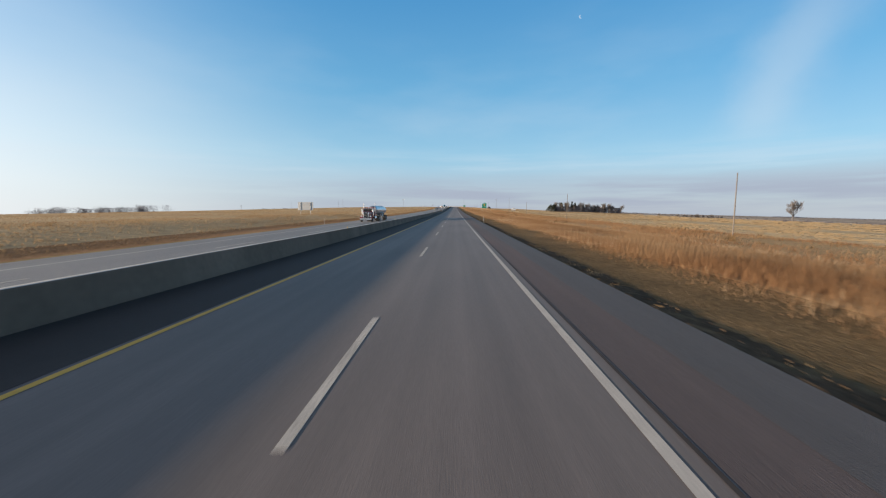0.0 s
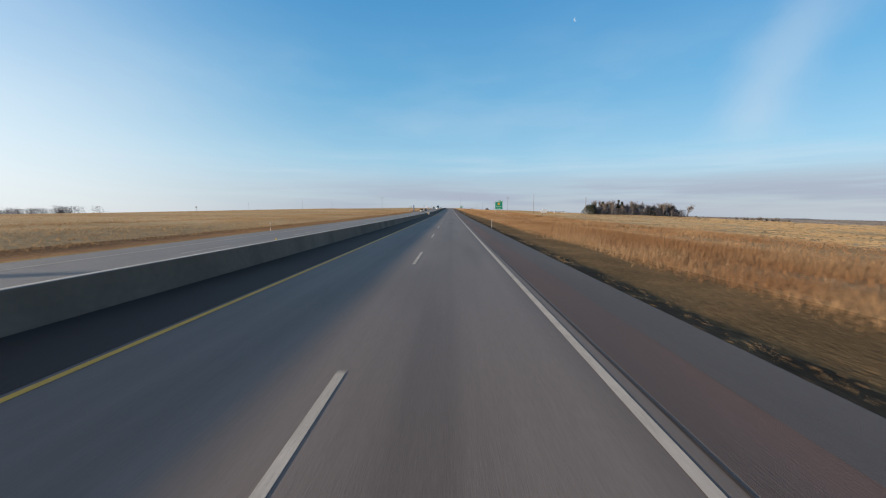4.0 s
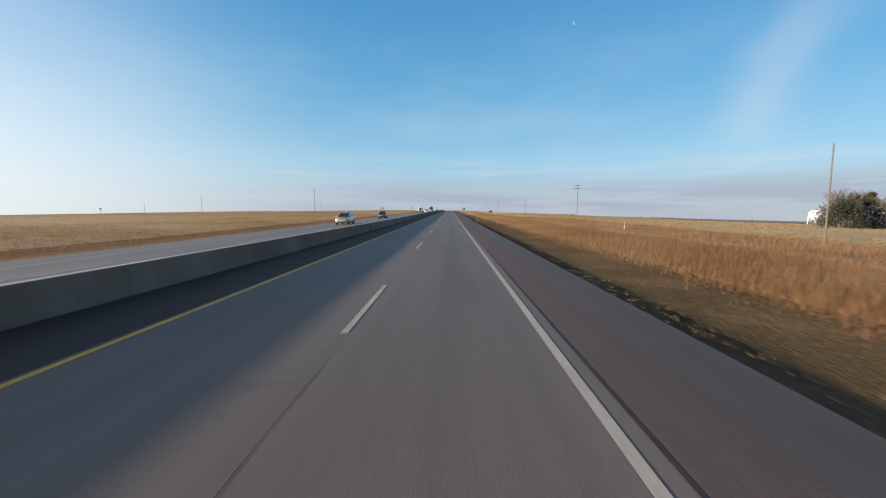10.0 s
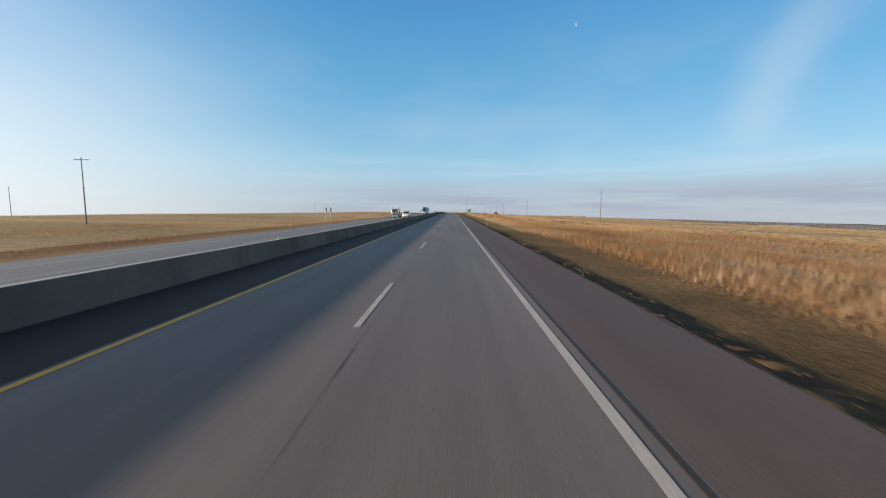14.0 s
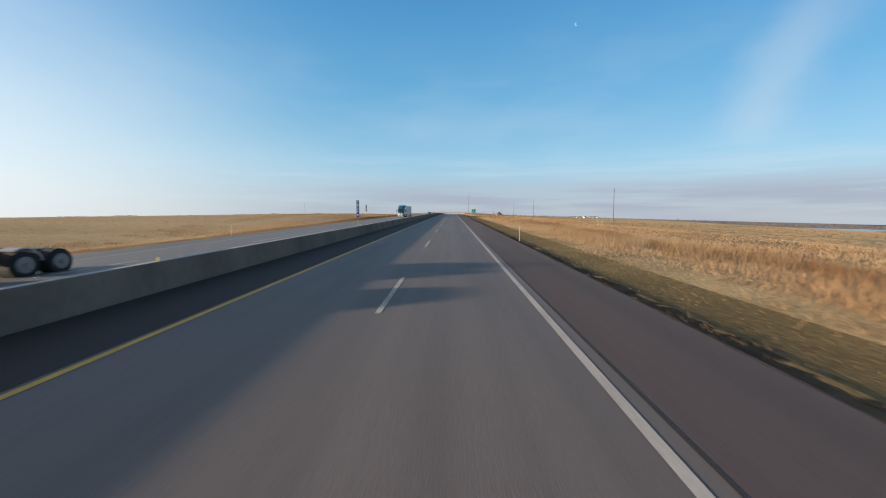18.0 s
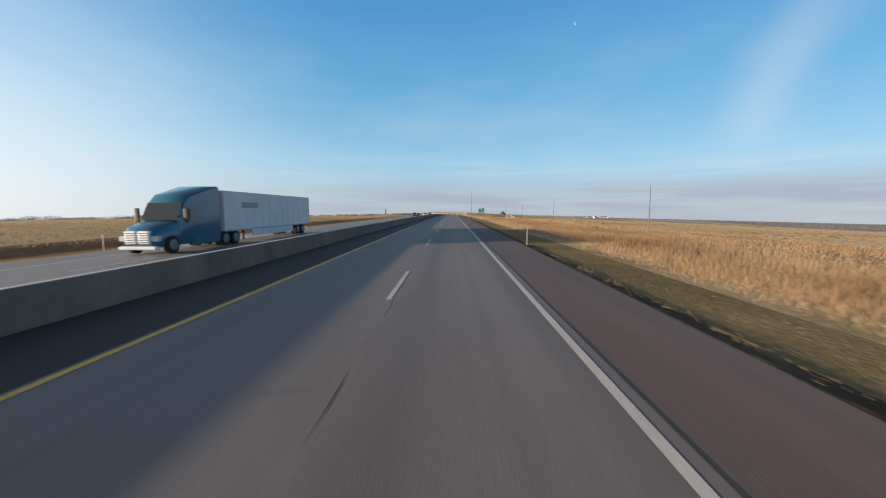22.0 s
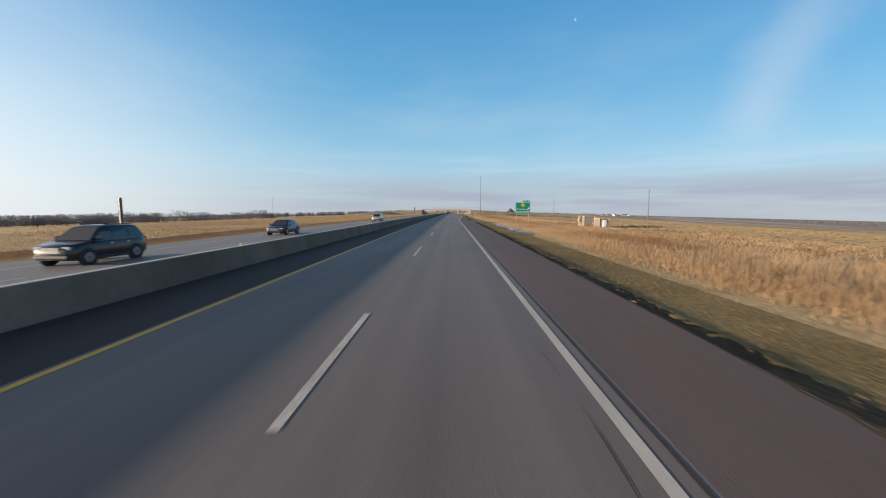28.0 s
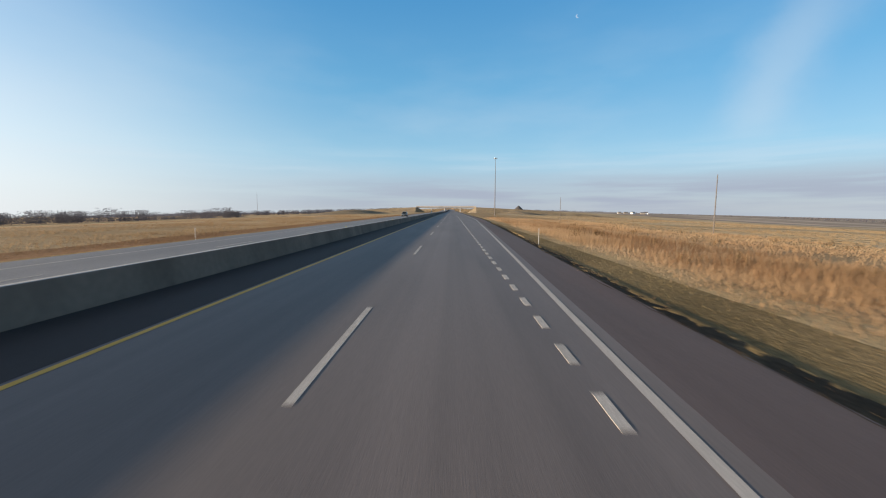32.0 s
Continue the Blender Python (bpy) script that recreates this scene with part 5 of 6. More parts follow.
def tuft_cloud(rnd, centres, n, size):
    """Many small leaf-like triangles in clumps."""
    verts, faces = [], []
    for c, r in centres:
        for _ in range(n):
            v = Vector((rnd.gauss(0, 1), rnd.gauss(0, 1), rnd.gauss(0, 1))).normalized() * r * rnd.uniform(0.55, 1.05)
            p = c + v
            a = Vector((rnd.uniform(-1, 1), rnd.uniform(-1, 1), rnd.uniform(-1, 1))).normalized() * size
            b = Vector((rnd.uniform(-1, 1), rnd.uniform(-1, 1), rnd.uniform(-1, 1))).normalized() * size
            k = len(verts)
            verts += [p, p + a, p + b]
            faces.append((k, k + 1, k + 2))
    me = bpy.data.meshes.new("crown")
    me.from_pydata(verts, [], faces)
    return me


def cedar(seed, x, y, h, w):
    rnd = random.Random(seed)
    root = tagged(empty("cedar_tree", x, y, gz(x, y)), "dark green cedar tree at the edge of a farm grove", "tree", "farm cedars")
    part("trunk", rod(B(), (0, 0, -0.2), (0, 0, h * 0.7), h * 0.03, h * 0.01, 7), BARK, root)
    cs = []
    for k in range(34):
        f = rnd.random()
        rad = w / 2 * (1 - f ** 1.6) * rnd.uniform(0.4, 0.95)
        a = rnd.uniform(0, math.tau)
        cs.append((Vector((rad * math.cos(a), rad * math.sin(a), h * (0.12 + 0.82 * f))), w * 0.16))
    me = tuft_cloud(rnd, cs, 130, 0.28)
    me.materials.append(CEDAR)
    part("crown", me, None, root, "dense dark foliage")


rg = random.Random(5)
for k in range(38):
    f = k / 37
    bare_tree(k % 4, 92 + 54 * f + rg.uniform(-2, 2), 360 + 4 * f + rg.uniform(-6, 12), rg.uniform(0.5, 0.82), rg.uniform(-40, 40))
for k in range(18):
    bare_tree(4 + k % 2, 96 + 52 * k / 17 + rg.uniform(-2, 2), 362 + rg.uniform(-4, 8), rg.uniform(0.3, 0.5), k * 47, "low spreading bare tree in dense brush")
bare_tree(5, 150, 361, 0.72, 15, "broad bare tree at the end of a farm grove")
for seed, x, y, h, w in ((1, 86, 358, 6.2, 8), (6, 90, 362, 7.0, 6.5), (7, 97, 363, 9.2, 3.6), (2, 106, 361, 9.4, 3.8), (3, 110, 365, 8.6, 3.4), (8, 117, 363, 5.5, 6), (4, 136, 364, 7.5, 5), (5, 128, 362, 5, 5)):
    cedar(seed, x, y, h, w)
bare_tree(4, 317, 374, 2.0, 20, "large lone bare tree in an open field", "lone field trees")
bare_tree(4, 330, 640, 0.66, 50, "small lone bare tree far out in a field", "lone field trees")
for k in range(11):
    bare_tree(4 + k % 2, 276 + 6.5 * k + rg.uniform(-2, 2), 488 + 2 * k, rg.uniform(0.55, 0.8), k * 40, "low bare tree along a far hedge", "far hedge trees")


def gable_house(x, y, rz, w, d, h, roof_h, wall_mat, roof_mat, label, name="farmhouse", windows=3):
    root = tagged(empty(name, x, y, gz(x, y), rz), label, "house" if windows else "farm building")
    part("wall", box(B(), -w / 2, w / 2, -d / 2, d / 2, -0.3, h, 0.02), wall_mat, root)
    bm = B()
    o = 0.35
    a = [(-w / 2 - o, -d / 2 - o, h), (-w / 2 - o, d / 2 + o, h), (-w / 2 - o, 0, h + roof_h)]
    b = [(w / 2 + o, p[1], p[2]) for p in a]
    loft(bm, [a, b])
    part("roof", bm, roof_mat, root, "pitched roof")
    for k in range(windows):
        wx = -w / 2 + (k + 0.5) * w / windows
        win = part("window", box(B(), wx - 0.5, wx + 0.5, -d / 2 - 0.04, -d / 2 + 0.02, 0.9, 2.1, 0.01), GLASS_DARK, root, "dark window")
        part("frame", box(B(), wx - 0.6, wx + 0.6, -d / 2 - 0.03, -d / 2 - 0.006, 0.78, 0.9, 0.01), SIGN_WHITE, win)
    return root


gable_house(153, 398, 12, 13, 8, 3.4, 2.8, SIGN_WHITE, ROOF_GREY, "white farmhouse with a grey roof behind bare trees")
gable_house(164, 404, 10, 8, 6, 3.6, 2.6, BRICK_RED, ROOF_GREY, "small faded red barn beside a grove", "barn", 0)

def hopper(x, y):
    root = tagged(empty("hopper_tank", x, y, gz(x, y), 15), "tall white round hopper tank on tall legs beside a grove", "tank")
    part("tank", loft(B(), [[(r * math.cos(a), r * math.sin(a), z) for a in np.linspace(0, math.tau, 18, endpoint=False)] for r, z in
                            ((0.3, 2.2), (1.75, 3.4), (1.8, 4.9), (1.2, 5.5), (0.35, 5.75))]), SIGN_WHITE, root)
    part("cap", rod(B(), (0, 0, 5.7), (0, 0, 5.9), 0.35, 0.3, 12), SIGN_WHITE, root)
    for k in range(4):
        a = k * math.pi / 2 + 0.5
        part("leg", rod(B(), (1.85 * math.cos(a), 1.85 * math.sin(a), -0.2), (1.75 * math.cos(a), 1.75 * math.sin(a), 3.9), 0.1, 0.1, 8), SIGN_WHITE, root)
    root.matrix_world = root.matrix_world @ Matrix.Diagonal((1.45, 1.45, 1.45, 1))


hopper(167, 452)

# ---- white field sign ----
def field_sign(x, y):
    root = tagged(empty("field_sign", x, y, gz(x, y) + 0.75, 6), "white field sign with dark unreadable lines and round discs", "sign")
    for s in (-0.7, 0.7):
        part("post", box(B(), s - 0.06, s + 0.06, 0.03, 0.15, -0.9, 2.9, 0.01), SIGN_BLACK, root)
    board = panel("board", -1.5, 1.5, 1.15, 2.25, 0, 0.03, SIGN_WHITE, root)
    top = panel("top_board", -0.95, 0.95, 2.28, 2.6, 0, 0.03, SIGN_WHITE, root)
    for z, a, b in ((2.02, -1.2, 1.1), (1.72, -1.3, 1.3), (1.4, -1.1, 1.25)):
        part("bar", box(B(), a, b, -0.008, -0.002, z - 0.03, z + 0.03), GREY_DOOR, board)
    part("bar", box(B(), -0.75, 0.75, -0.008, -0.002, 2.39, 2.48), SIGN_BLACK, top)
    for dx, z in ((-0.85, 2.85), (0.85, 2.85), (1.72, 2.2), (-1.7, 1.95)):
        part("disc", disc(B(), dx, 0.0, z, 0.22, 0.03), SIGN_WHITE, root, "round white disc")


field_sign(42.5, 295.0)

# ---- equipment shelters on a gravel pad ----
def shelter(x, y, w, d, h, rz, door, label):
    root = tagged(empty("equipment_shelter", x, y, gz(x, y) - 0.05, rz), label, "utility shed", "shelters on the gravel pad")
    part("wall", box(B(), -w / 2, w / 2, -d / 2, d / 2, 0.1, h, 0.03), TAN_WALL, root)
    part("roof", box(B(), -w / 2 - 0.12, w / 2 + 0.12, -d / 2 - 0.12, d / 2 + 0.12, h, h + 0.14, 0.03), TRIM_CREAM, root, "flat cream roof slab")
    part("base", box(B(), -w / 2 - 0.06, w / 2 + 0.06, -d / 2 - 0.06, d / 2 + 0.06, -0.2, 0.16, 0.02), TRIM_CREAM, root)
    for sx in (-1, 1):
        for sy in (-1, 1):
            part("corner_trim", box(B(), sx * w / 2 - 0.08, sx * w / 2 + 0.08, sy * d / 2 - 0.08, sy * d / 2 + 0.08, 0.1, h, 0.01), TRIM_CREAM, root)
    if door == "hood":
        bm = B()
        st = [(-w / 2 + 0.02 - 0.6 * math.sin(k * math.pi / 12), 2.2 + 0.7 * math.cos(k * math.pi / 12)) for k in range(7)]
        loft(bm, [[(xx, yy, z) for xx, z in st] + [(-w / 2 + 0.03, yy, 1.95)] for yy in (-0.2, 1.6)])
        part("vent_hood", bm, TRIM_CREAM, root, "rounded cream vent hood")
        for s in (-1, 1):
            leaf = part("door", box(B(), 0.1 + s * 0.62 - 0.6, 0.1 + s * 0.62 + 0.6, -d / 2 - 0.05, -d / 2 + 0.02, 0.18, h - 0.35, 0.01), GREY_DOOR, root, "grey door leaf")
            part("door_handle", box(B(), 0.1 + s * 0.1 - 0.02, 0.1 + s * 0.1 + 0.02, -d / 2 - 0.1, -d / 2 - 0.05, 1.0, 1.25, 0.008), STEEL, leaf)
        part("notice", box(B(), 0.75, 1.05, -d / 2 - 0.062, -d / 2 - 0.05, 1.5, 1.75), SIGN_WHITE, root, "small white notice")
        part("wing_wall", box(B(), w / 2 - 0.05, w / 2 + 0.2, -d / 2 - 0.9, -d / 2 + 0.1, 0, h - 0.2, 0.03), TAN_WALL, root, "short tan wing wall")
    else:
        part("cooling_unit", box(B(), -0.35, 0.55, -d / 2 - 0.55, -d / 2, 0.95, h - 0.4, 0.03), TRAILER_WHITE, root, "white cooling unit")
        part("lower_cabinet", box(B(), -0.4, 0.6, -d / 2 - 0.5, -d / 2, 0.2, 0.9, 0.03), GREY_DOOR, root, "grey cabinet")
        part("meter_box", box(B(), 0.8, 1.25, -d / 2 - 0.3, -d / 2, 0.9, 2.2, 0.03), SIGN_WHITE, root, "white meter box")
        part("conduit", rod(B(), (1.0, -d / 2 - 0.12, -0.2), (1.0, -d / 2 - 0.12, 0.95), 0.04, 0.04, 8), STEEL, root)


def pad():
    bm = B()
    pts = [(35, 852), (36.5, 849), (43, 849), (45.5, 854), (45, 865), (40, 868.5), (35.5, 866)]
    vs = [bm.verts.new((x, y, gz(x, y) + 0.06)) for x, y in pts]
    c = bm.verts.new((40, 858, gz(40, 858) + 0.08))
    for a, b in zip(vs, vs[1:] + vs[:1]):
        bm.faces.new((a, b, c))
    tagged(part("pavement_pad", bm, GRAVEL), "pale gravel pad in dry grass", "gravel pad", kind="structure")


pad()


def drive_line(x):
    """Centre and half width of the driveway: a broad apron at the shoulder that narrows."""
    f = max(0.0, (x - 2.7) / 35)
    return 830.6 - 2.8 * max(0.0, 1 - f * 4) + 20 * f ** 1.6, 2.1 + 6.0 * max(0.0, 1 - f * 4.5) ** 1.5


def driveway():
    bm = B()
    rows = []
    for k in range(29):
        f = k / 28
        x = 2.7 + 35 * f
        c, w = drive_line(x)
        w += 0.2 * math.sin(k * 1.7)
        rows.append([bm.verts.new((x if k else pave_x(c + w * s) - 0.02, c + w * s, gz(x, c + w * s) + 0.05 if k else zr(c + w * s) + 0.004)) for s in (-1, -0.3, 0.3, 1)])
    for a, b in zip(rows, rows[1:]):
        for i in range(3):
            bm.faces.new((a[i], b[i], b[i + 1], a[i + 1]))
    bmesh.ops.recalc_face_normals(bm, faces=bm.faces)
    for f in bm.faces:
        f.material_index = 1 if f.calc_center_median().x > 11 else 0
    drive = part("road_driveway", bm, GRAVEL_DARK)
    drive.data.materials.append(GRAVEL)
    tagged(drive, "grey gravel driveway from the shoulder to the shelters", "driveway", kind="structure")


driveway()
shelter(38.7, 862.5, 3.0, 5.0, 3.6, 0, "hood", "tan equipment shelter with a cream roof and vent hood")
shelter(40.2, 855.0, 2.4, 3.8, 3.2, 0, "unit", "tan equipment shelter with white cooling unit")

# ---- storm water ditch ----
def ditch():
    """Shallow water standing in broken strands on wet mud."""
    def level(y):
        return gz(6.2, y) + 0.035
    bm = B()
    rows = []
    for k in range(33):
        y = 784 + 1.06 * k
        f = math.sin(math.pi * k / 32)
        c = 6.25 + 0.25 * math.sin(k * 0.5)
        w = 0.15 + 0.85 * f ** 0.6 + 0.12 * math.sin(k * 1.9)
        rows.append([bm.verts.new((c + w * s, y, gz(c + w * s, y) + (0.02 if abs(s) < 1 else -0.03))) for s in (-1, -0.4, 0.4, 1)])
    for a, b in zip(rows, rows[1:]):
        for i in range(3):
            bm.faces.new((a[i], a[i + 1], b[i + 1], b[i]))
    tagged(part("ground_mud", bm, MUD), "dark wet mud in the ditch", "mud", kind="structure")
    verts, faces = [], []
    for j in range(105):
        for i in range(26):
            x, y = 5.45 + 0.065 * i, 786 + 0.3 * j
            f = math.sin(math.pi * (y - 785) / 33)
            c = 6.25 + 0.25 * math.sin((y - 784) / 1.06 * 0.5)
            n = noise.noise((x * 3.2, y * 0.42, 5.0)) + 0.5 * noise.noise((x * 9, y * 1.6, 2.0))
            if n > -0.12 + 1.1 * abs(x - c) - 0.42 * f:
                k = len(verts)
                sk = 0.05 * noise.noise((x * 20, y * 7, 1))
                z = max(level(y), gz(x, y) + 0.03)
                verts += [(x + sk, y, z), (x + 0.068 + sk, y, z), (x + 0.068 + sk, y + 0.305, max(level(y + 0.305), gz(x, y) + 0.03)), (x + sk, y + 0.305, max(level(y + 0.305), gz(x, y) + 0.03))]
                faces.append((k, k + 1, k + 2, k + 3))
    me = bpy.data.meshes.new("water")
    me.from_pydata(verts, [], faces)
    tagged(part("water", me, WATER), "broken strands of pale icy water in the verge", "water", kind="structure")


ditch()

# ---- pond in the valley ----
def pond(x, y, rx, ry):
    bm = B()
    z = max(gz(x + dx * rx, y + dy * ry) for dx, dy in ((0, 0), (0.7, 0.7), (-0.7, 0.7), (0.7, -0.7), (-0.7, -0.7))) + 0.15
    ring = []
    for k in range(40):
        a = k * math.tau / 40
        r = 1 + 0.35 * noise.noise((math.cos(a) * 1.6, math.sin(a) * 1.6, 4.0))
        ring.append(bm.verts.new((x + rx * r * math.cos(a), y + ry * r * math.sin(a), z)))
    bm.faces.new(ring)
    tagged(part("water_pond", bm, POND), "pale sheet of water lying in a far shallow valley", "pond", kind="structure")


pond(425, 930, 42, 62)

# ---- interchange in the distance ----
def overpass(y, x0, x1):
    z = zr(y)
    root = tagged(empty("overpass", 0, y, z), "concrete road bridge over the motorway far ahead", "bridge")
    part("deck", box(B(), x0, x1, -6, 6, 5.6, 6.2, 0.05), BRIDGE, root)
    for s in (-1, 1):
        part("parapet", box(B(), x0, x1, s * 5.9 - 0.15, s * 5.9 + 0.15, 6.2, 7.1, 0.03), BRIDGE, root)
    for k in range(5):
        part("girder", box(B(), x0, x1, -5 + 2.5 * k - 0.25, -5 + 2.5 * k + 0.25, 4.7, 5.6, 0.03), BRIDGE, root)
    for x in (BX, x0 + 18, x1 - 18):
        for s in (-4, 0, 4):
            part("pier", rod(B(), (x, s, -0.6), (x, s, 4.4), 0.5, 0.5, 14), BRIDGE, root)
        part("pier_cap", box(B(), x - 0.6, x + 0.6, -5.6, 5.6, 4.2, 4.7, 0.05), BRIDGE, root)
    for s, x in ((-1, x0), (1, x1)):
        st = [[(x - s * 9, -9, -1), (x - s * 9, 9, -1), (x - s * 9, 9, 0), (x - s * 9, -9, 0)]]
        for k in range(9):
            xx = x + s * 22 * k
            low = gz(xx, y) - z - 1.0
            top = max(low + 0.6, (gz(xx, y) - z) * (k / 8) + 5.6 * (1 - k / 8) ** 1.2)
            st.append([(xx, -7 - 1.6 * (top - low), low), (xx, 7 + 1.6 * (top - low), low), (xx, 7, top), (xx, -7, top)])
        part("embankment", loft(B(), st), BANK, root, "dry grass embankment")


overpass(1311, -44, 26)


def mound(name, x, y, lx, ly, h, mat, label):
    bm = B()
    rows = []
    n = 18
    for r in range(1, 8):
        f = r / 7
        rows.append([bm.verts.new((lx * f * math.cos(a) * (1 + 0.08 * math.sin(3 * a + r)), ly * f * math.sin(a), h * (0.5 + 0.5 * math.cos(math.pi * f)) - 0.6 * f)) for a in np.linspace(0, math.tau, n, endpoint=False)])
    top = bm.verts.new((0, 0, h))
    for k in range(n):
        bm.faces.new((top, rows[0][k], rows[0][(k + 1) % n]))
    for a, b in zip(rows, rows[1:]):
        for k in range(n):
            bm.faces.new((a[k], b[k], b[(k + 1) % n], a[(k + 1) % n]))
    ob = smooth(part(name, bm, mat))
    ob.matrix_world = pose(x, y, gz(x, y))
    return tagged(ob, label, "mound", kind="structure")


mound("ground_mound_1", -72, 1130, 34, 90, 3.2, BANK, "dry grass mound beside the far slip road")
mound("ground_mound_2", 70, 1290, 30, 90, 3.6, BANK, "dry grass mound beside the far slip road")


def dome(x, y, r, h):
    root = tagged(empty("salt_dome", x, y, gz(x, y)), "dark conical storage dome far away", "storage dome")
    part("wall", rod(B(), (0, 0, -1), (0, 0, 1.5), r, r, 24), CONCRETE, root)
    part("roof", rod(B(), (0, 0, 1.5), (0, 0, h), r * 1.03, 0.4, 24), SALT, root, "dark shingled cone roof")


dome(150, 1740, 15, 15)

rf = random.Random(9)
for k in range(8):
    gable_house(438 + 12 * k, 1876 + rf.uniform(-30, 40), rf.uniform(-30, 30), rf.uniform(6, 12), rf.uniform(5, 8), rf.uniform(3, 5), rf.uniform(1.5, 2.5),
                SIGN_WHITE if k % 2 else GREY_DOOR, ROOF_GREY, "small pale farm building in a far village", "far_building", 0)
for k in range(6):
    gable_house(120 + 22 * k + rf.uniform(-5, 5), 1900 + rf.uniform(-40, 60), rf.uniform(-30, 30), rf.uniform(8, 14), rf.uniform(6, 9), rf.uniform(3, 5), rf.uniform(1.5, 3),
                GREY_DOOR if k % 2 else TAN_WALL, ROOF_GREY, "dull grey building beyond the far exit", "far_building", 0)


# ---- low hills on the skyline ----
def ridge(name, x0, y0, x1, y1, base, h, seed, mat, label):
    bm = B()
    rows = []
    n = 70
    dx, dy = x1 - x0, y1 - y0
    ln = math.hypot(dx, dy)
    nx, ny = -dy / ln, dx / ln
    for k in range(n + 1):
        f = k / n
        x, y = x0 + dx * f, y0 + dy * f
        top = h * (0.35 + 0.65 * abs(noise.noise((f * 4.0, seed, 0))) + 0.12 * noise.noise((f * 23, seed, 1))) * math.sin(math.pi * f) ** 0.4
        rows.append([bm.verts.new((x + nx * s * 260, y + ny * s * 260, base + top * c)) for s, c in ((-1, -0.3), (-0.5, 0.6), (0, 1), (0.5, 0.7), (1, -0.3))])
    for a, b in zip(rows, rows[1:]):
        for i in range(4):
            bm.faces.new((a[i], b[i], b[i + 1], a[i + 1]))
    bmesh.ops.recalc_face_normals(bm, faces=bm.faces)
    tagged(smooth(part(name, bm, mat), 80), label, "hill", kind="structure")


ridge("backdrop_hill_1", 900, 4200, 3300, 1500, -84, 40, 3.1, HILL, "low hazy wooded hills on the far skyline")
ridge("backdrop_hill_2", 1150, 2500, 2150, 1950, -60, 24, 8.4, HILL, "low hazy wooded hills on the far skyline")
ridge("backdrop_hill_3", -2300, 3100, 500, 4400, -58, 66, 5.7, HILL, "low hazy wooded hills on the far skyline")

# ---- far woods and hedges: uneven bands of bare trees ----
def woods(x0, y0, x1, y1, n, hmin, hmax, depth, seed, label):
    rnd = random.Random(seed)
    verts, faces = [], []
    for k in range(n):
        f = rnd.random()
        x = x0 + (x1 - x0) * f + rnd.gauss(0, depth)
        y = y0 + (y1 - y0) * f + rnd.gauss(0, depth)
        h = rnd.uniform(hmin, hmax) * (0.55 + 0.45 * noise.noise((f * 9, seed, 0)) + 0.3)
        g = gz(x, y) - 0.4
        for _ in range(170):
            a = rnd.uniform(0, math.tau)
            c = Vector((x + rnd.gauss(0, h * 0.28), y + rnd.gauss(0, h * 0.28), g + h * rnd.uniform(0.12, 1.0)))
            s = h * 0.045
            i = len(verts)
            verts += [c + Vector((s * math.cos(a), s * math.sin(a), -s * 0.5)), c + Vector((-s * math.cos(a), -s * math.sin(a), -s * 0.4)), c + Vector((0, 0, s * rnd.uniform(0.5, 1.2)))]
            faces.append((i, i + 1, i + 2))
        i = len(verts)
        verts += [(x - 0.25, y, g), (x + 0.25, y, g), (x, y, g + h * 0.7)]
        faces.append((i, i + 1, i + 2))
    me = bpy.data.meshes.new("far_woods")
    me.from_pydata(verts, [], faces)
    me.materials.append(WOODS)
    tagged(new("far_woods", me), label, "woods", kind="stuff")


woods(-470, 930, -388, 1260, 230, 9, 14, 16, 21, "band of bare trees beyond the far field")
woods(-388, 1260, -345, 1450, 110, 4, 7, 14, 28, "low bare scrub beyond the far field")
woods(-500, 1560, -160, 2050, 330, 8, 13, 22, 22, "band of bare trees beyond the far field")
woods(700, 1700, 1500, 1000, 260, 3, 5, 40, 23, "long belt of bare woodland on the far horizon")
woods(900, 2600, 2400, 1500, 320, 4, 7, 60, 24, "long belt of bare woodland on the far horizon")
woods(-60, 2500, 900, 2700, 260, 4, 7, 60, 25, "long belt of bare woodland on the far horizon")
woods(640, 420, 690, 1600, 260, 3, 5.5, 7, 26, "thin bare hedge across far fields")
woods(470, 520, 480, 1200, 60, 2, 4, 5, 29, "thin bare hedge across far fields")
woods(-400, 1050, -300, 1420, 90, 10, 14, 12, 30, "band of bare trees beyond the far field")
woods(91, 361, 149, 365, 120, 3, 6.5, 3, 33, "bare brush under the farm grove")
woods(-560, 500, -470, 590, 60, 9, 12, 10, 31, "band of bare trees beyond the far field")
woods(420, 620, 900, 480, 90, 3, 6, 12, 27, "thin bare hedge across far fields")


# ---- far mast ----
def far_mast(x, y, h):
    root = tagged(empty("radio_mast", x, y, gz(x, y)), "thin grey radio mast on the far skyline", "mast")
    part("mast", rod(B(), (0, 0, -2), (0, 0, h), 0.4, 0.25, 6), WOOD, root)
    part("aerial", rod(B(), (0, 0, h - 1), (0, 0, h + 7), 0.15, 0.1, 5), WOOD, root)


far_mast(-585, 2000, 62)

# ---- grass ----
def bare(x, y):
    """Ground kept free of grass: the driveway, the gravel pad and the wet ditch."""
    if 818 < y < 854 and 2.7 < x < 38:
        c, w = drive_line(x)
        if abs(y - c) < w - 0.2:
            return True
    return (35 < x < 45 and 849 < y < 868) or (5.2 < x < 7.2 and 785 < y < 818)


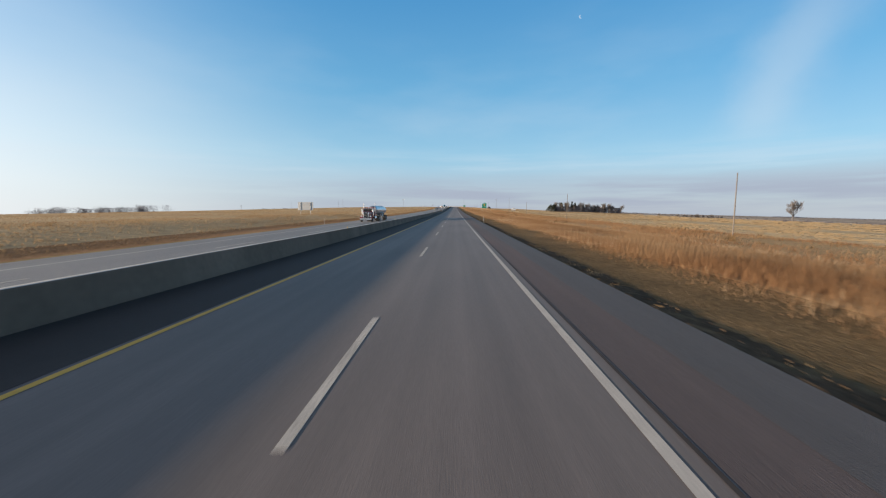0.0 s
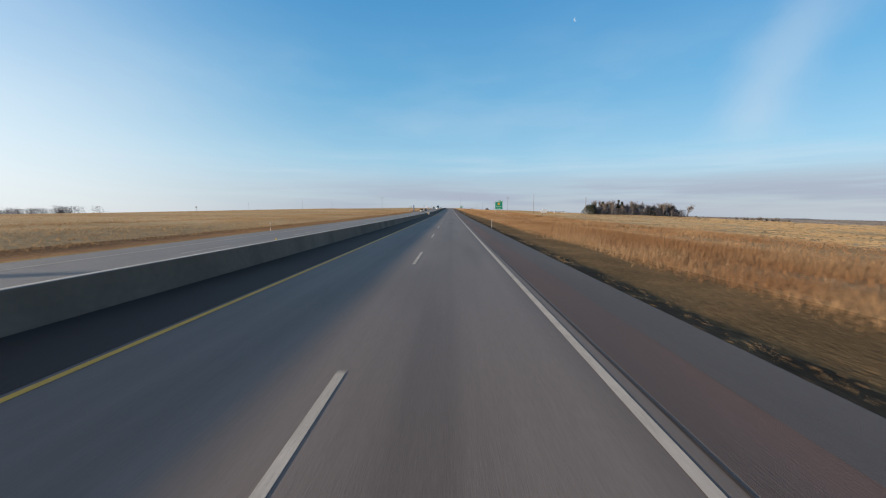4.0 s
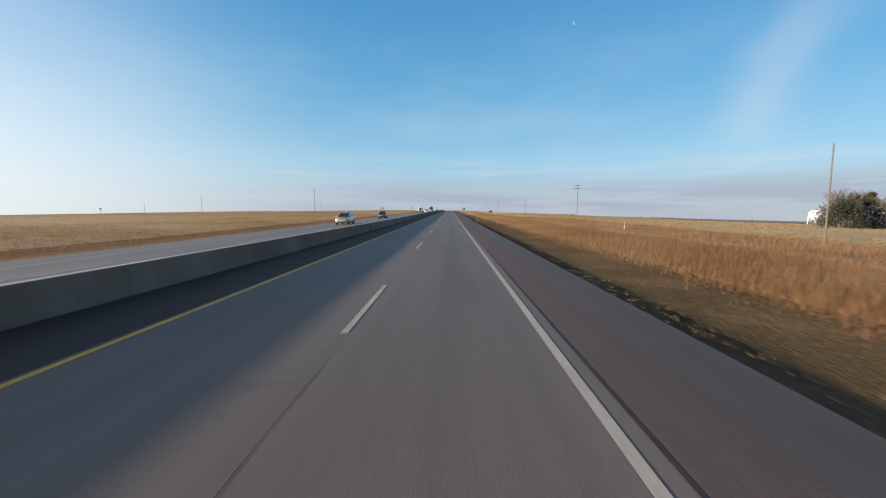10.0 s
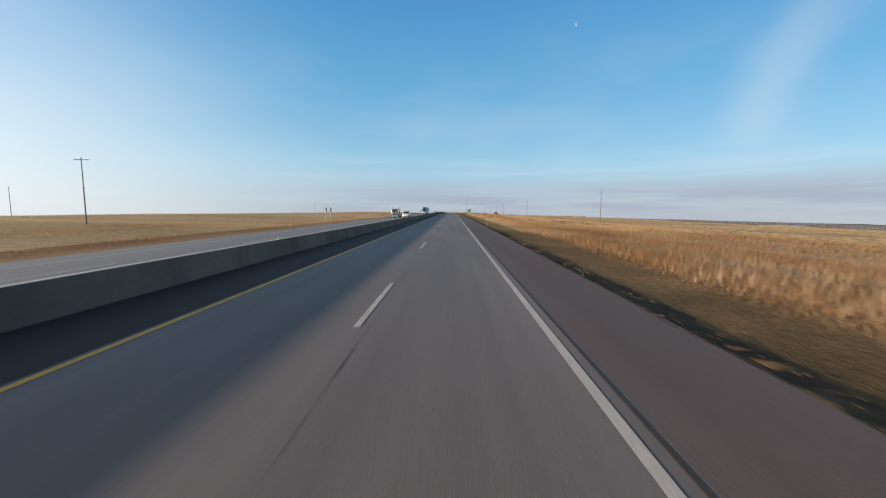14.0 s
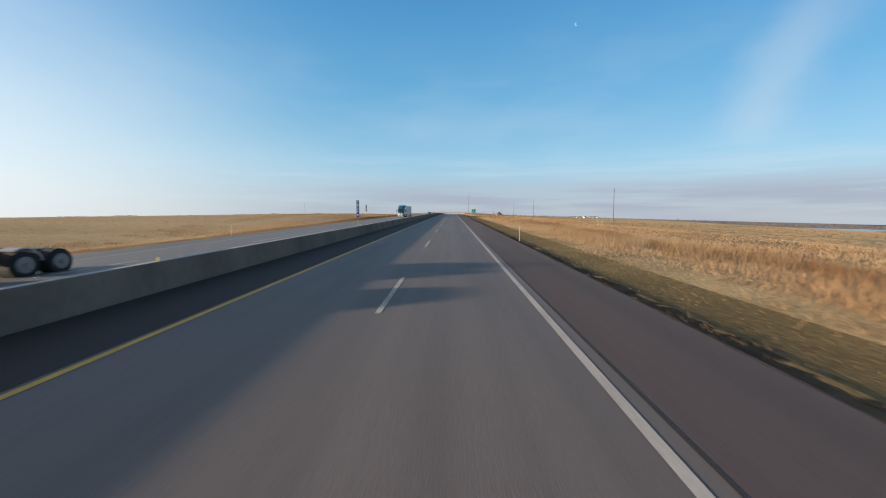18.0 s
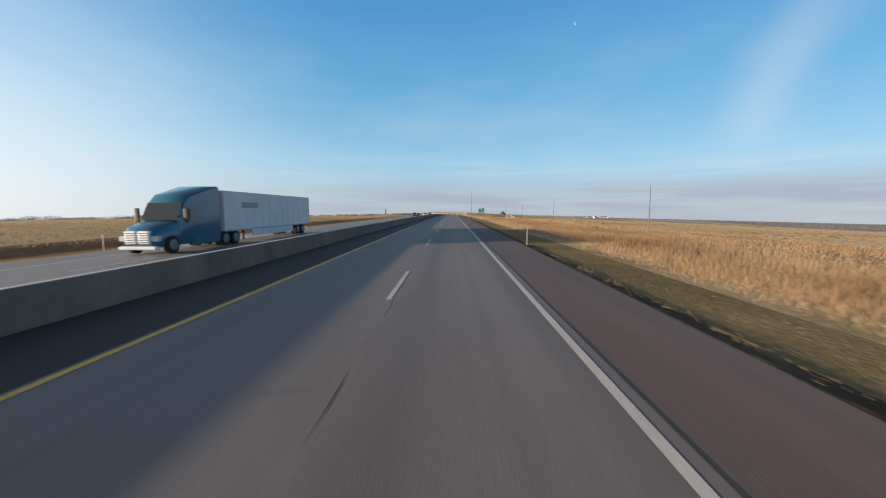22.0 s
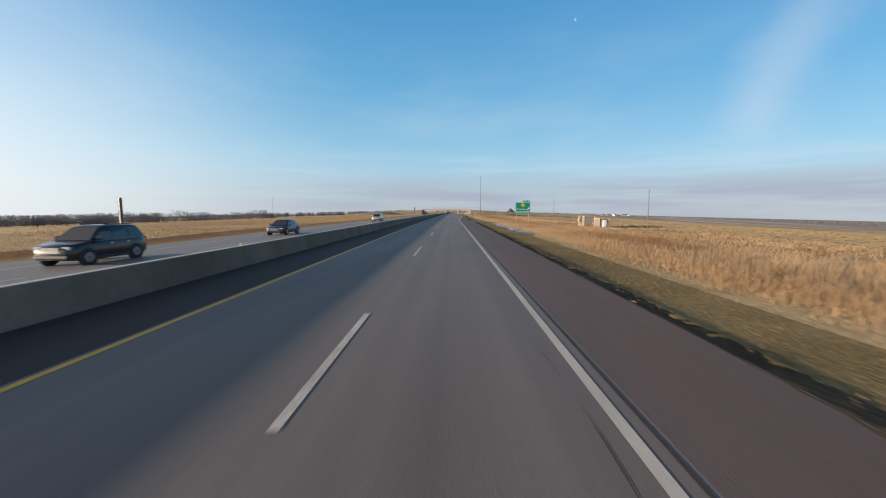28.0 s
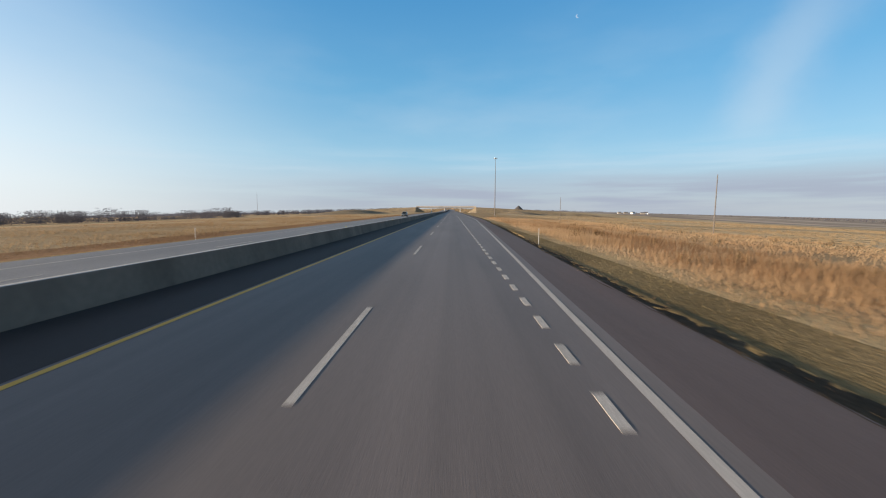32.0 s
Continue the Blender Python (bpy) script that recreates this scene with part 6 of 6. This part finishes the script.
def blades(name, x0, x1, y0, y1, per_m2, h0, h1, width, mat, label, seed, count=6, spread=0.22, lean=0.35, patch=0.0, patch_scale=0.1, shift=False):
    r = np.random.default_rng(seed)
    n = int((x1 - x0) * (y1 - y0) * per_m2)
    cx, cy = r.uniform(x0, x1, n), r.uniform(y0, y1, n)
    if shift:
        cx = cx + np.interp(cy, [840, 862, 892, 940], [0, 0.25, 1.4, 2.9])
    keep, gzs, tall = np.ones(n, bool), np.zeros(n), np.ones(n)
    for i in range(n):
        if bare(cx[i], cy[i]) or (5 < x0 < 9 and cx[i] - x0 < 0.5 + 1.3 * noise.noise((cy[i] * 0.13, seed, 9.0)) + 0.5 * noise.noise((cy[i] * 0.9, seed, 4.0))):
            keep[i] = False
            continue
        v = noise.noise((cx[i] * patch_scale, cy[i] * patch_scale * 0.45, seed * 1.7))
        w = noise.noise((cx[i] * 0.5, cy[i] * 0.3, seed * 0.7))
        if patch and v + 0.35 * w < patch - 0.5 + 0.3 * r.random():
            keep[i] = False
            continue
        tall[i] = 0.85 + 0.5 * v + 0.12 * w
        gzs[i] = gz(cx[i], cy[i])
    cx, cy, gzs, tall = cx[keep], cy[keep], gzs[keep], tall[keep]
    m = len(cx) * count
    bx = np.repeat(cx, count) + r.normal(0, spread, m)
    by = np.repeat(cy, count) + r.normal(0, spread, m)
    bz = np.repeat(gzs, count) - 0.03
    h = r.uniform(h0, h1, m) * np.clip(np.repeat(tall, count), 0.45, 1.5)
    # blades turned by the wind, most of them edge-on to neither sun nor road
    a = np.where(r.random(m) < 0.5, 0.95, -0.55) + r.normal(0, 0.3 if x0 > 17 or x0 < -40 else 0.55, m)
    ln = r.normal(0, lean, m) * h
    b = a + r.uniform(-1.2, 1.2, m)
    w = width * r.uniform(0.6, 1.4, m)
    co = np.empty((m, 3, 3), np.float32)
    co[:, 0] = np.stack([bx - w * np.cos(a), by - w * np.sin(a), bz], 1)
    co[:, 1] = np.stack([bx + w * np.cos(a), by + w * np.sin(a), bz], 1)
    co[:, 2] = np.stack([bx + ln * np.cos(b) + 0.1 * h, by + ln * np.sin(b), bz + h], 1)
    me = bpy.data.meshes.new(name)
    me.vertices.add(3 * m)
    me.vertices.foreach_set("co", co.ravel())
    me.loops.add(3 * m)
    me.loops.foreach_set("vertex_index", np.arange(3 * m, dtype=np.int32))
    me.polygons.add(m)
    me.polygons.foreach_set("loop_start", np.arange(0, 3 * m, 3, dtype=np.int32))
    me.update(calc_edges=True)
    me.materials.append(mat)
    return tagged(new(name, me), label, "grass", kind="stuff")


blades("short_grass", 6.2, 9.8, -5, 430, 12, 0.05, 0.20, 0.011, GRASS_RED, "short rusty stubble between verge and tall grass", 41, 9, spread=0.5, lean=0.3, patch=0.1)
blades("tall_grass", 7.3, 11, -5, 430, 17, 0.16, 0.48, 0.010, GRASS_RED, "tall rusty prairie grass beside the verge", 1, 8, spread=0.75, lean=0.22, patch=0.06)
blades("tall_grass", 8.0, 20, -5, 430, 9, 0.3, 0.72, 0.013, GRASS_RED, "tall rusty prairie grass beside the verge", 2, 8, spread=0.75, lean=0.22, patch=0.1)
blades("golden_grass", 7.4, 11, 425, 965, 16, 0.12, 0.42, 0.010, GRASS_GOLD, "golden dry grass beside the verge", 21, 8, spread=0.75, lean=0.22, patch=0.05, shift=True)
blades("golden_grass", 8.6, 20, 425, 965, 8, 0.2, 0.6, 0.013, GRASS_GOLD, "golden dry grass in tall tufts", 22, 8, spread=0.75, lean=0.22, patch=0.1)
blades("tall_grass", 9.0, 22, 425, 965, 1.6, 0.35, 0.85, 0.014, GRASS_RED, "tall rusty tufts among golden grass", 23, 12, spread=0.28, patch=0.46, patch_scale=0.16)
blades("straw_grass", 7.2, 22, -5, 965, 3.2, 0.2, 0.6, 0.013, GRASS_TAN, "pale straw grass among taller stems", 3, 8, spread=0.75, lean=0.22, patch=0.12)
blades("straw_grass", 20, 46, -5, 430, 1.7, 0.08, 0.24, 0.034, GRASS_RED, "rusty straw grass in the open field", 4, 8, spread=1.1, patch=0.08)
blades("straw_grass", 20, 46, 425, 1000, 1.7, 0.08, 0.24, 0.034, GRASS_GOLD, "golden straw grass in the open field", 44, 8, spread=1.1, patch=0.08)
blades("tall_grass", 18, 45, -5, 450, 1.0, 0.3, 0.75, 0.022, GRASS_RED, "rusty prairie grass in the open field", 5, 8, spread=0.55, patch=0.42)
blades("golden_grass", 18, 45, 445, 1000, 1.0, 0.25, 0.65, 0.022, GRASS_GOLD, "golden dry grass in the open field", 25, 8, spread=0.55, patch=0.35)
blades("dark_weeds", 9, 45, 0, 950, 0.03, 0.35, 0.9, 0.025, GRASS_WEED, "dark dead weeds standing in the grass", 7, 22, spread=0.28, patch=0.45, patch_scale=0.04)
blades("verge_grass", 3.6, 7.0, -5, 425, 2.5, 0.02, 0.06, 0.016, GRASS_DULL, "short brown verge grass", 36, 7, spread=0.5, patch=0.3)
blades("verge_grass", 3.3, 8.0, 425, 960, 6, 0.025, 0.07, 0.02, GRASS_VERGE, "short mown verge grass", 8, 7, spread=0.5, shift=True)
blades("straw_edge", 6.3, 8.6, -5, 425, 7, 0.05, 0.18, 0.010, GRASS_RED, "short rusty straw between verge and tall grass", 34, 8, spread=0.35, patch=0.1, patch_scale=0.2)
blades("straw_edge", 5.9, 8.8, 425, 965, 11, 0.05, 0.2, 0.012, GRASS_TAN, "short pale straw between verge and tall grass", 33, 8, spread=0.35, patch=0.0, patch_scale=0.3, shift=True)
blades("edge_grass", -24.6, -23.9, 730, 1050, 9, 0.06, 0.2, 0.014, GRASS_FRINGE, "pale dry fringe along the far shoulder", 35, 14, spread=0.15)
blades("edge_grass", 2.75, 3.4, -5, 960, 5, 0.04, 0.14, 0.007, GRASS_FRINGE, "dry tufts along the shoulder's crumbling edge", 9, 14, spread=0.14, patch=0.5, patch_scale=0.4, shift=True)
blades("straw_grass", -55, -30, -5, 1050, 1.9, 0.10, 0.26, 0.037, GRASS_LEFT, "brown dry grass beyond the oncoming lanes", 10, 7, spread=0.5, patch=0.05)
blades("rusty_grass", -31, -26.2, -5, 1050, 3.5, 0.08, 0.24, 0.02, GRASS_DULL, "rusty grass along the foot of the bank", 11, 7, spread=0.6, patch=0.1)
blades("straw_grass", -150, -52, -5, 1100, 0.3, 0.08, 0.18, 0.066, GRASS_LEFT, "brown grass in the open field", 12, 8, spread=2.0)


def swathes(x0, x1, y0, y1, per_m2, length, h0, h1, mat, label, seed, seg=4):
    """Far grass as short upright ragged swathes, each a strip of joined stems."""
    r = np.random.default_rng(seed)
    n = int((x1 - x0) * (y1 - y0) * per_m2)
    cx, cy = r.uniform(x0, x1, n), r.uniform(y0, y1, n)
    a = math.pi / 2 + r.normal(0, 0.55, n)
    half = length / 2 * r.uniform(0.6, 1.4, n)
    za = np.array([gz(x, y) for x, y in zip(cx - half * np.cos(a), cy - half * np.sin(a))])
    zb = np.array([gz(x, y) for x, y in zip(cx + half * np.cos(a), cy + half * np.sin(a))])
    co = np.empty((n, seg + 1, 2, 3), np.float32)
    for k in range(seg + 1):
        f = 2 * k / seg - 1
        bend = r.normal(0, 0.06, n) * length
        x, y = cx + f * half * np.cos(a) + bend * np.sin(a), cy + f * half * np.sin(a) - bend * np.cos(a)
        z = za + (zb - za) * (f + 1) / 2
        top = r.uniform(h0, h1, n) * (0.35 if k in (0, seg) else 1.0)
        co[:, k, 0] = np.stack([x, y, z - 0.1], 1)
        co[:, k, 1] = np.stack([x + 0.1 * top, y, z + top], 1)
    base = (np.arange(n) * (seg + 1) * 2)[:, None] + np.arange(seg)[None] * 2
    quads = np.stack([base, base + 2, base + 3, base + 1], 2).astype(np.int32)
    me = bpy.data.meshes.new("meadow_grass")
    me.vertices.add(n * (seg + 1) * 2)
    me.vertices.foreach_set("co", co.ravel())
    me.loops.add(n * seg * 4)
    me.loops.foreach_set("vertex_index", quads.ravel())
    me.polygons.add(n * seg)
    me.polygons.foreach_set("loop_start", np.arange(0, n * seg * 4, 4, dtype=np.int32))
    me.update(calc_edges=True)
    me.materials.append(mat)
    tagged(new("meadow_grass", me), label, "grass", kind="stuff")


swathes(44, 110, -5, 1150, 1.1, 1.0, 0.035, 0.08, MEADOW_PALE, "pale hay standing in the open meadow", 61, 2)
swathes(105, 150, -5, 1250, 0.32, 2.0, 0.08, 0.17, MEADOW_PALE, "pale hay standing in the open meadow", 67, 2)
swathes(145, 320, 50, 450, 0.06, 4, 0.10, 0.20, MEADOW_PALE, "pale hay far out in the meadow", 62, 3)
swathes(-60, 60, 1350, 3000, 0.01, 9, 0.25, 0.5, MEADOW_PALE, "pale hay beyond the far bridge", 66, 3)

# ---- crumbling edge of the shoulder: clods and turf creeping over the asphalt ----
def crumbling_edge(y0, y1, step=0.2):
    verts, faces = [], []
    n = int((y1 - y0) / step)
    for j in range(n + 1):
        y = y0 + j * step
        e = pave_x(y)
        far = 0.6 if y < 425 else 0.0
        a = noise.noise((y * 0.35, 0.0, 7.0)) + 0.6 * noise.noise((y * 1.7, 3.0, 7.0))
        b = noise.noise((y * 0.6, 9.0, 2.0)) + 0.7 * noise.noise((y * 2.6, 5.0, 2.0))
        for k, (dx, dz) in enumerate(((-0.04 - 0.13 * max(0.0, a), 0.004), (0.08, -0.012 + 0.008 * b), (0.28, 0.010 + 0.014 * a), (0.55 + 0.4 * far, 0.006 + 0.016 * b), (0.95 + 0.7 * far, -0.03))):
            x = e + dx + (0.05 * noise.noise((y * 3.1, k * 4.0, 1.0)) if k else 0)
            verts.append((x, y, (zr(y) if x < e + 0.1 else gz(x, y)) + dz + (0.02 * noise.noise((y * 4.0, x * 6.0, 0.5)) if 0 < k < 4 else 0)))
    for j in range(n):
        for k in range(4):
            i = j * 5 + k
            faces.append((i, i + 1, i + 6, i + 5))
    me = bpy.data.meshes.new("crumbling_edge")
    me.from_pydata(verts, [], faces)
    me.materials.append(EDGE_SOIL)
    tagged(new("crumbling_edge", me), "crumbled soil and turf clods along the shoulder's edge", "soil", kind="stuff")


crumbling_edge(-5, 819.8)
crumbling_edge(836, 965)


def clods(y0, y1, per_m, seed):
    """Lumps of soil and broken asphalt lying beside the shoulder."""
    r = random.Random(seed)
    verts, faces = [], []
    for _ in range(int((y1 - y0) * per_m)):
        y = r.uniform(y0, y1)
        if 819 < y < 836 or noise.noise((y * 0.11, seed, 0.0)) + 0.4 * r.random() < -0.05:
            continue
        x = pave_x(y) + abs(r.gauss(0.12, 0.34))
        s = r.uniform(0.012, 0.036)
        z = max(gz(x, y), zr(y) - 0.05)
        i, a0 = len(verts), r.uniform(0, 1)
        for k in range(5):
            a = a0 + k * math.tau / 5
            verts.append((x + s * r.uniform(0.7, 1.5) * math.cos(a), y + s * r.uniform(0.8, 1.9) * math.sin(a), z - 0.02))
        verts.append((x + r.uniform(-0.3, 0.3) * s, y + r.uniform(-0.3, 0.3) * s, z + s * r.uniform(0.3, 0.7)))
        faces += [(i + k, i + (k + 1) % 5, i + 5) for k in range(5)]
    me = bpy.data.meshes.new("soil_clods")
    me.from_pydata(verts, [], faces)
    me.materials.append(EDGE_SOIL)
    tagged(new("soil_clods", me), "dark clods of soil lying beside the shoulder", "soil", kind="stuff")


clods(-5, 965, 16, 3)

# ---- cracks along the lane joint ----
def crack(name, x, y0, y1, seed, w=0.012):
    strip(name, lambda y: x + 0.12 * noise.noise((y * 0.25, seed, 0)) - w * 0.5, lambda y: x + 0.12 * noise.noise((y * 0.25, seed, 0)) + w * max(-0.45, 2.2 * noise.noise((y * 0.7, seed, 2)) - 0.1),
          y0, y1, 0.004, SEAL, step=0.5).parent = road


for k, (x, y0, y1) in enumerate(((-3.40, 352, 385), (-3.45, 505, 519), (-3.40, 519, 533), (-3.5, 585, 600), (-0.35, 741, 752), (-3.4, 800, 806), (-3.55, 262, 276), (-3.42, 425, 445), (0.7, 842, 850), (0.95, 798, 834), (-1.9, 690, 701))):
    crack("crack", x, y0, y1, k)
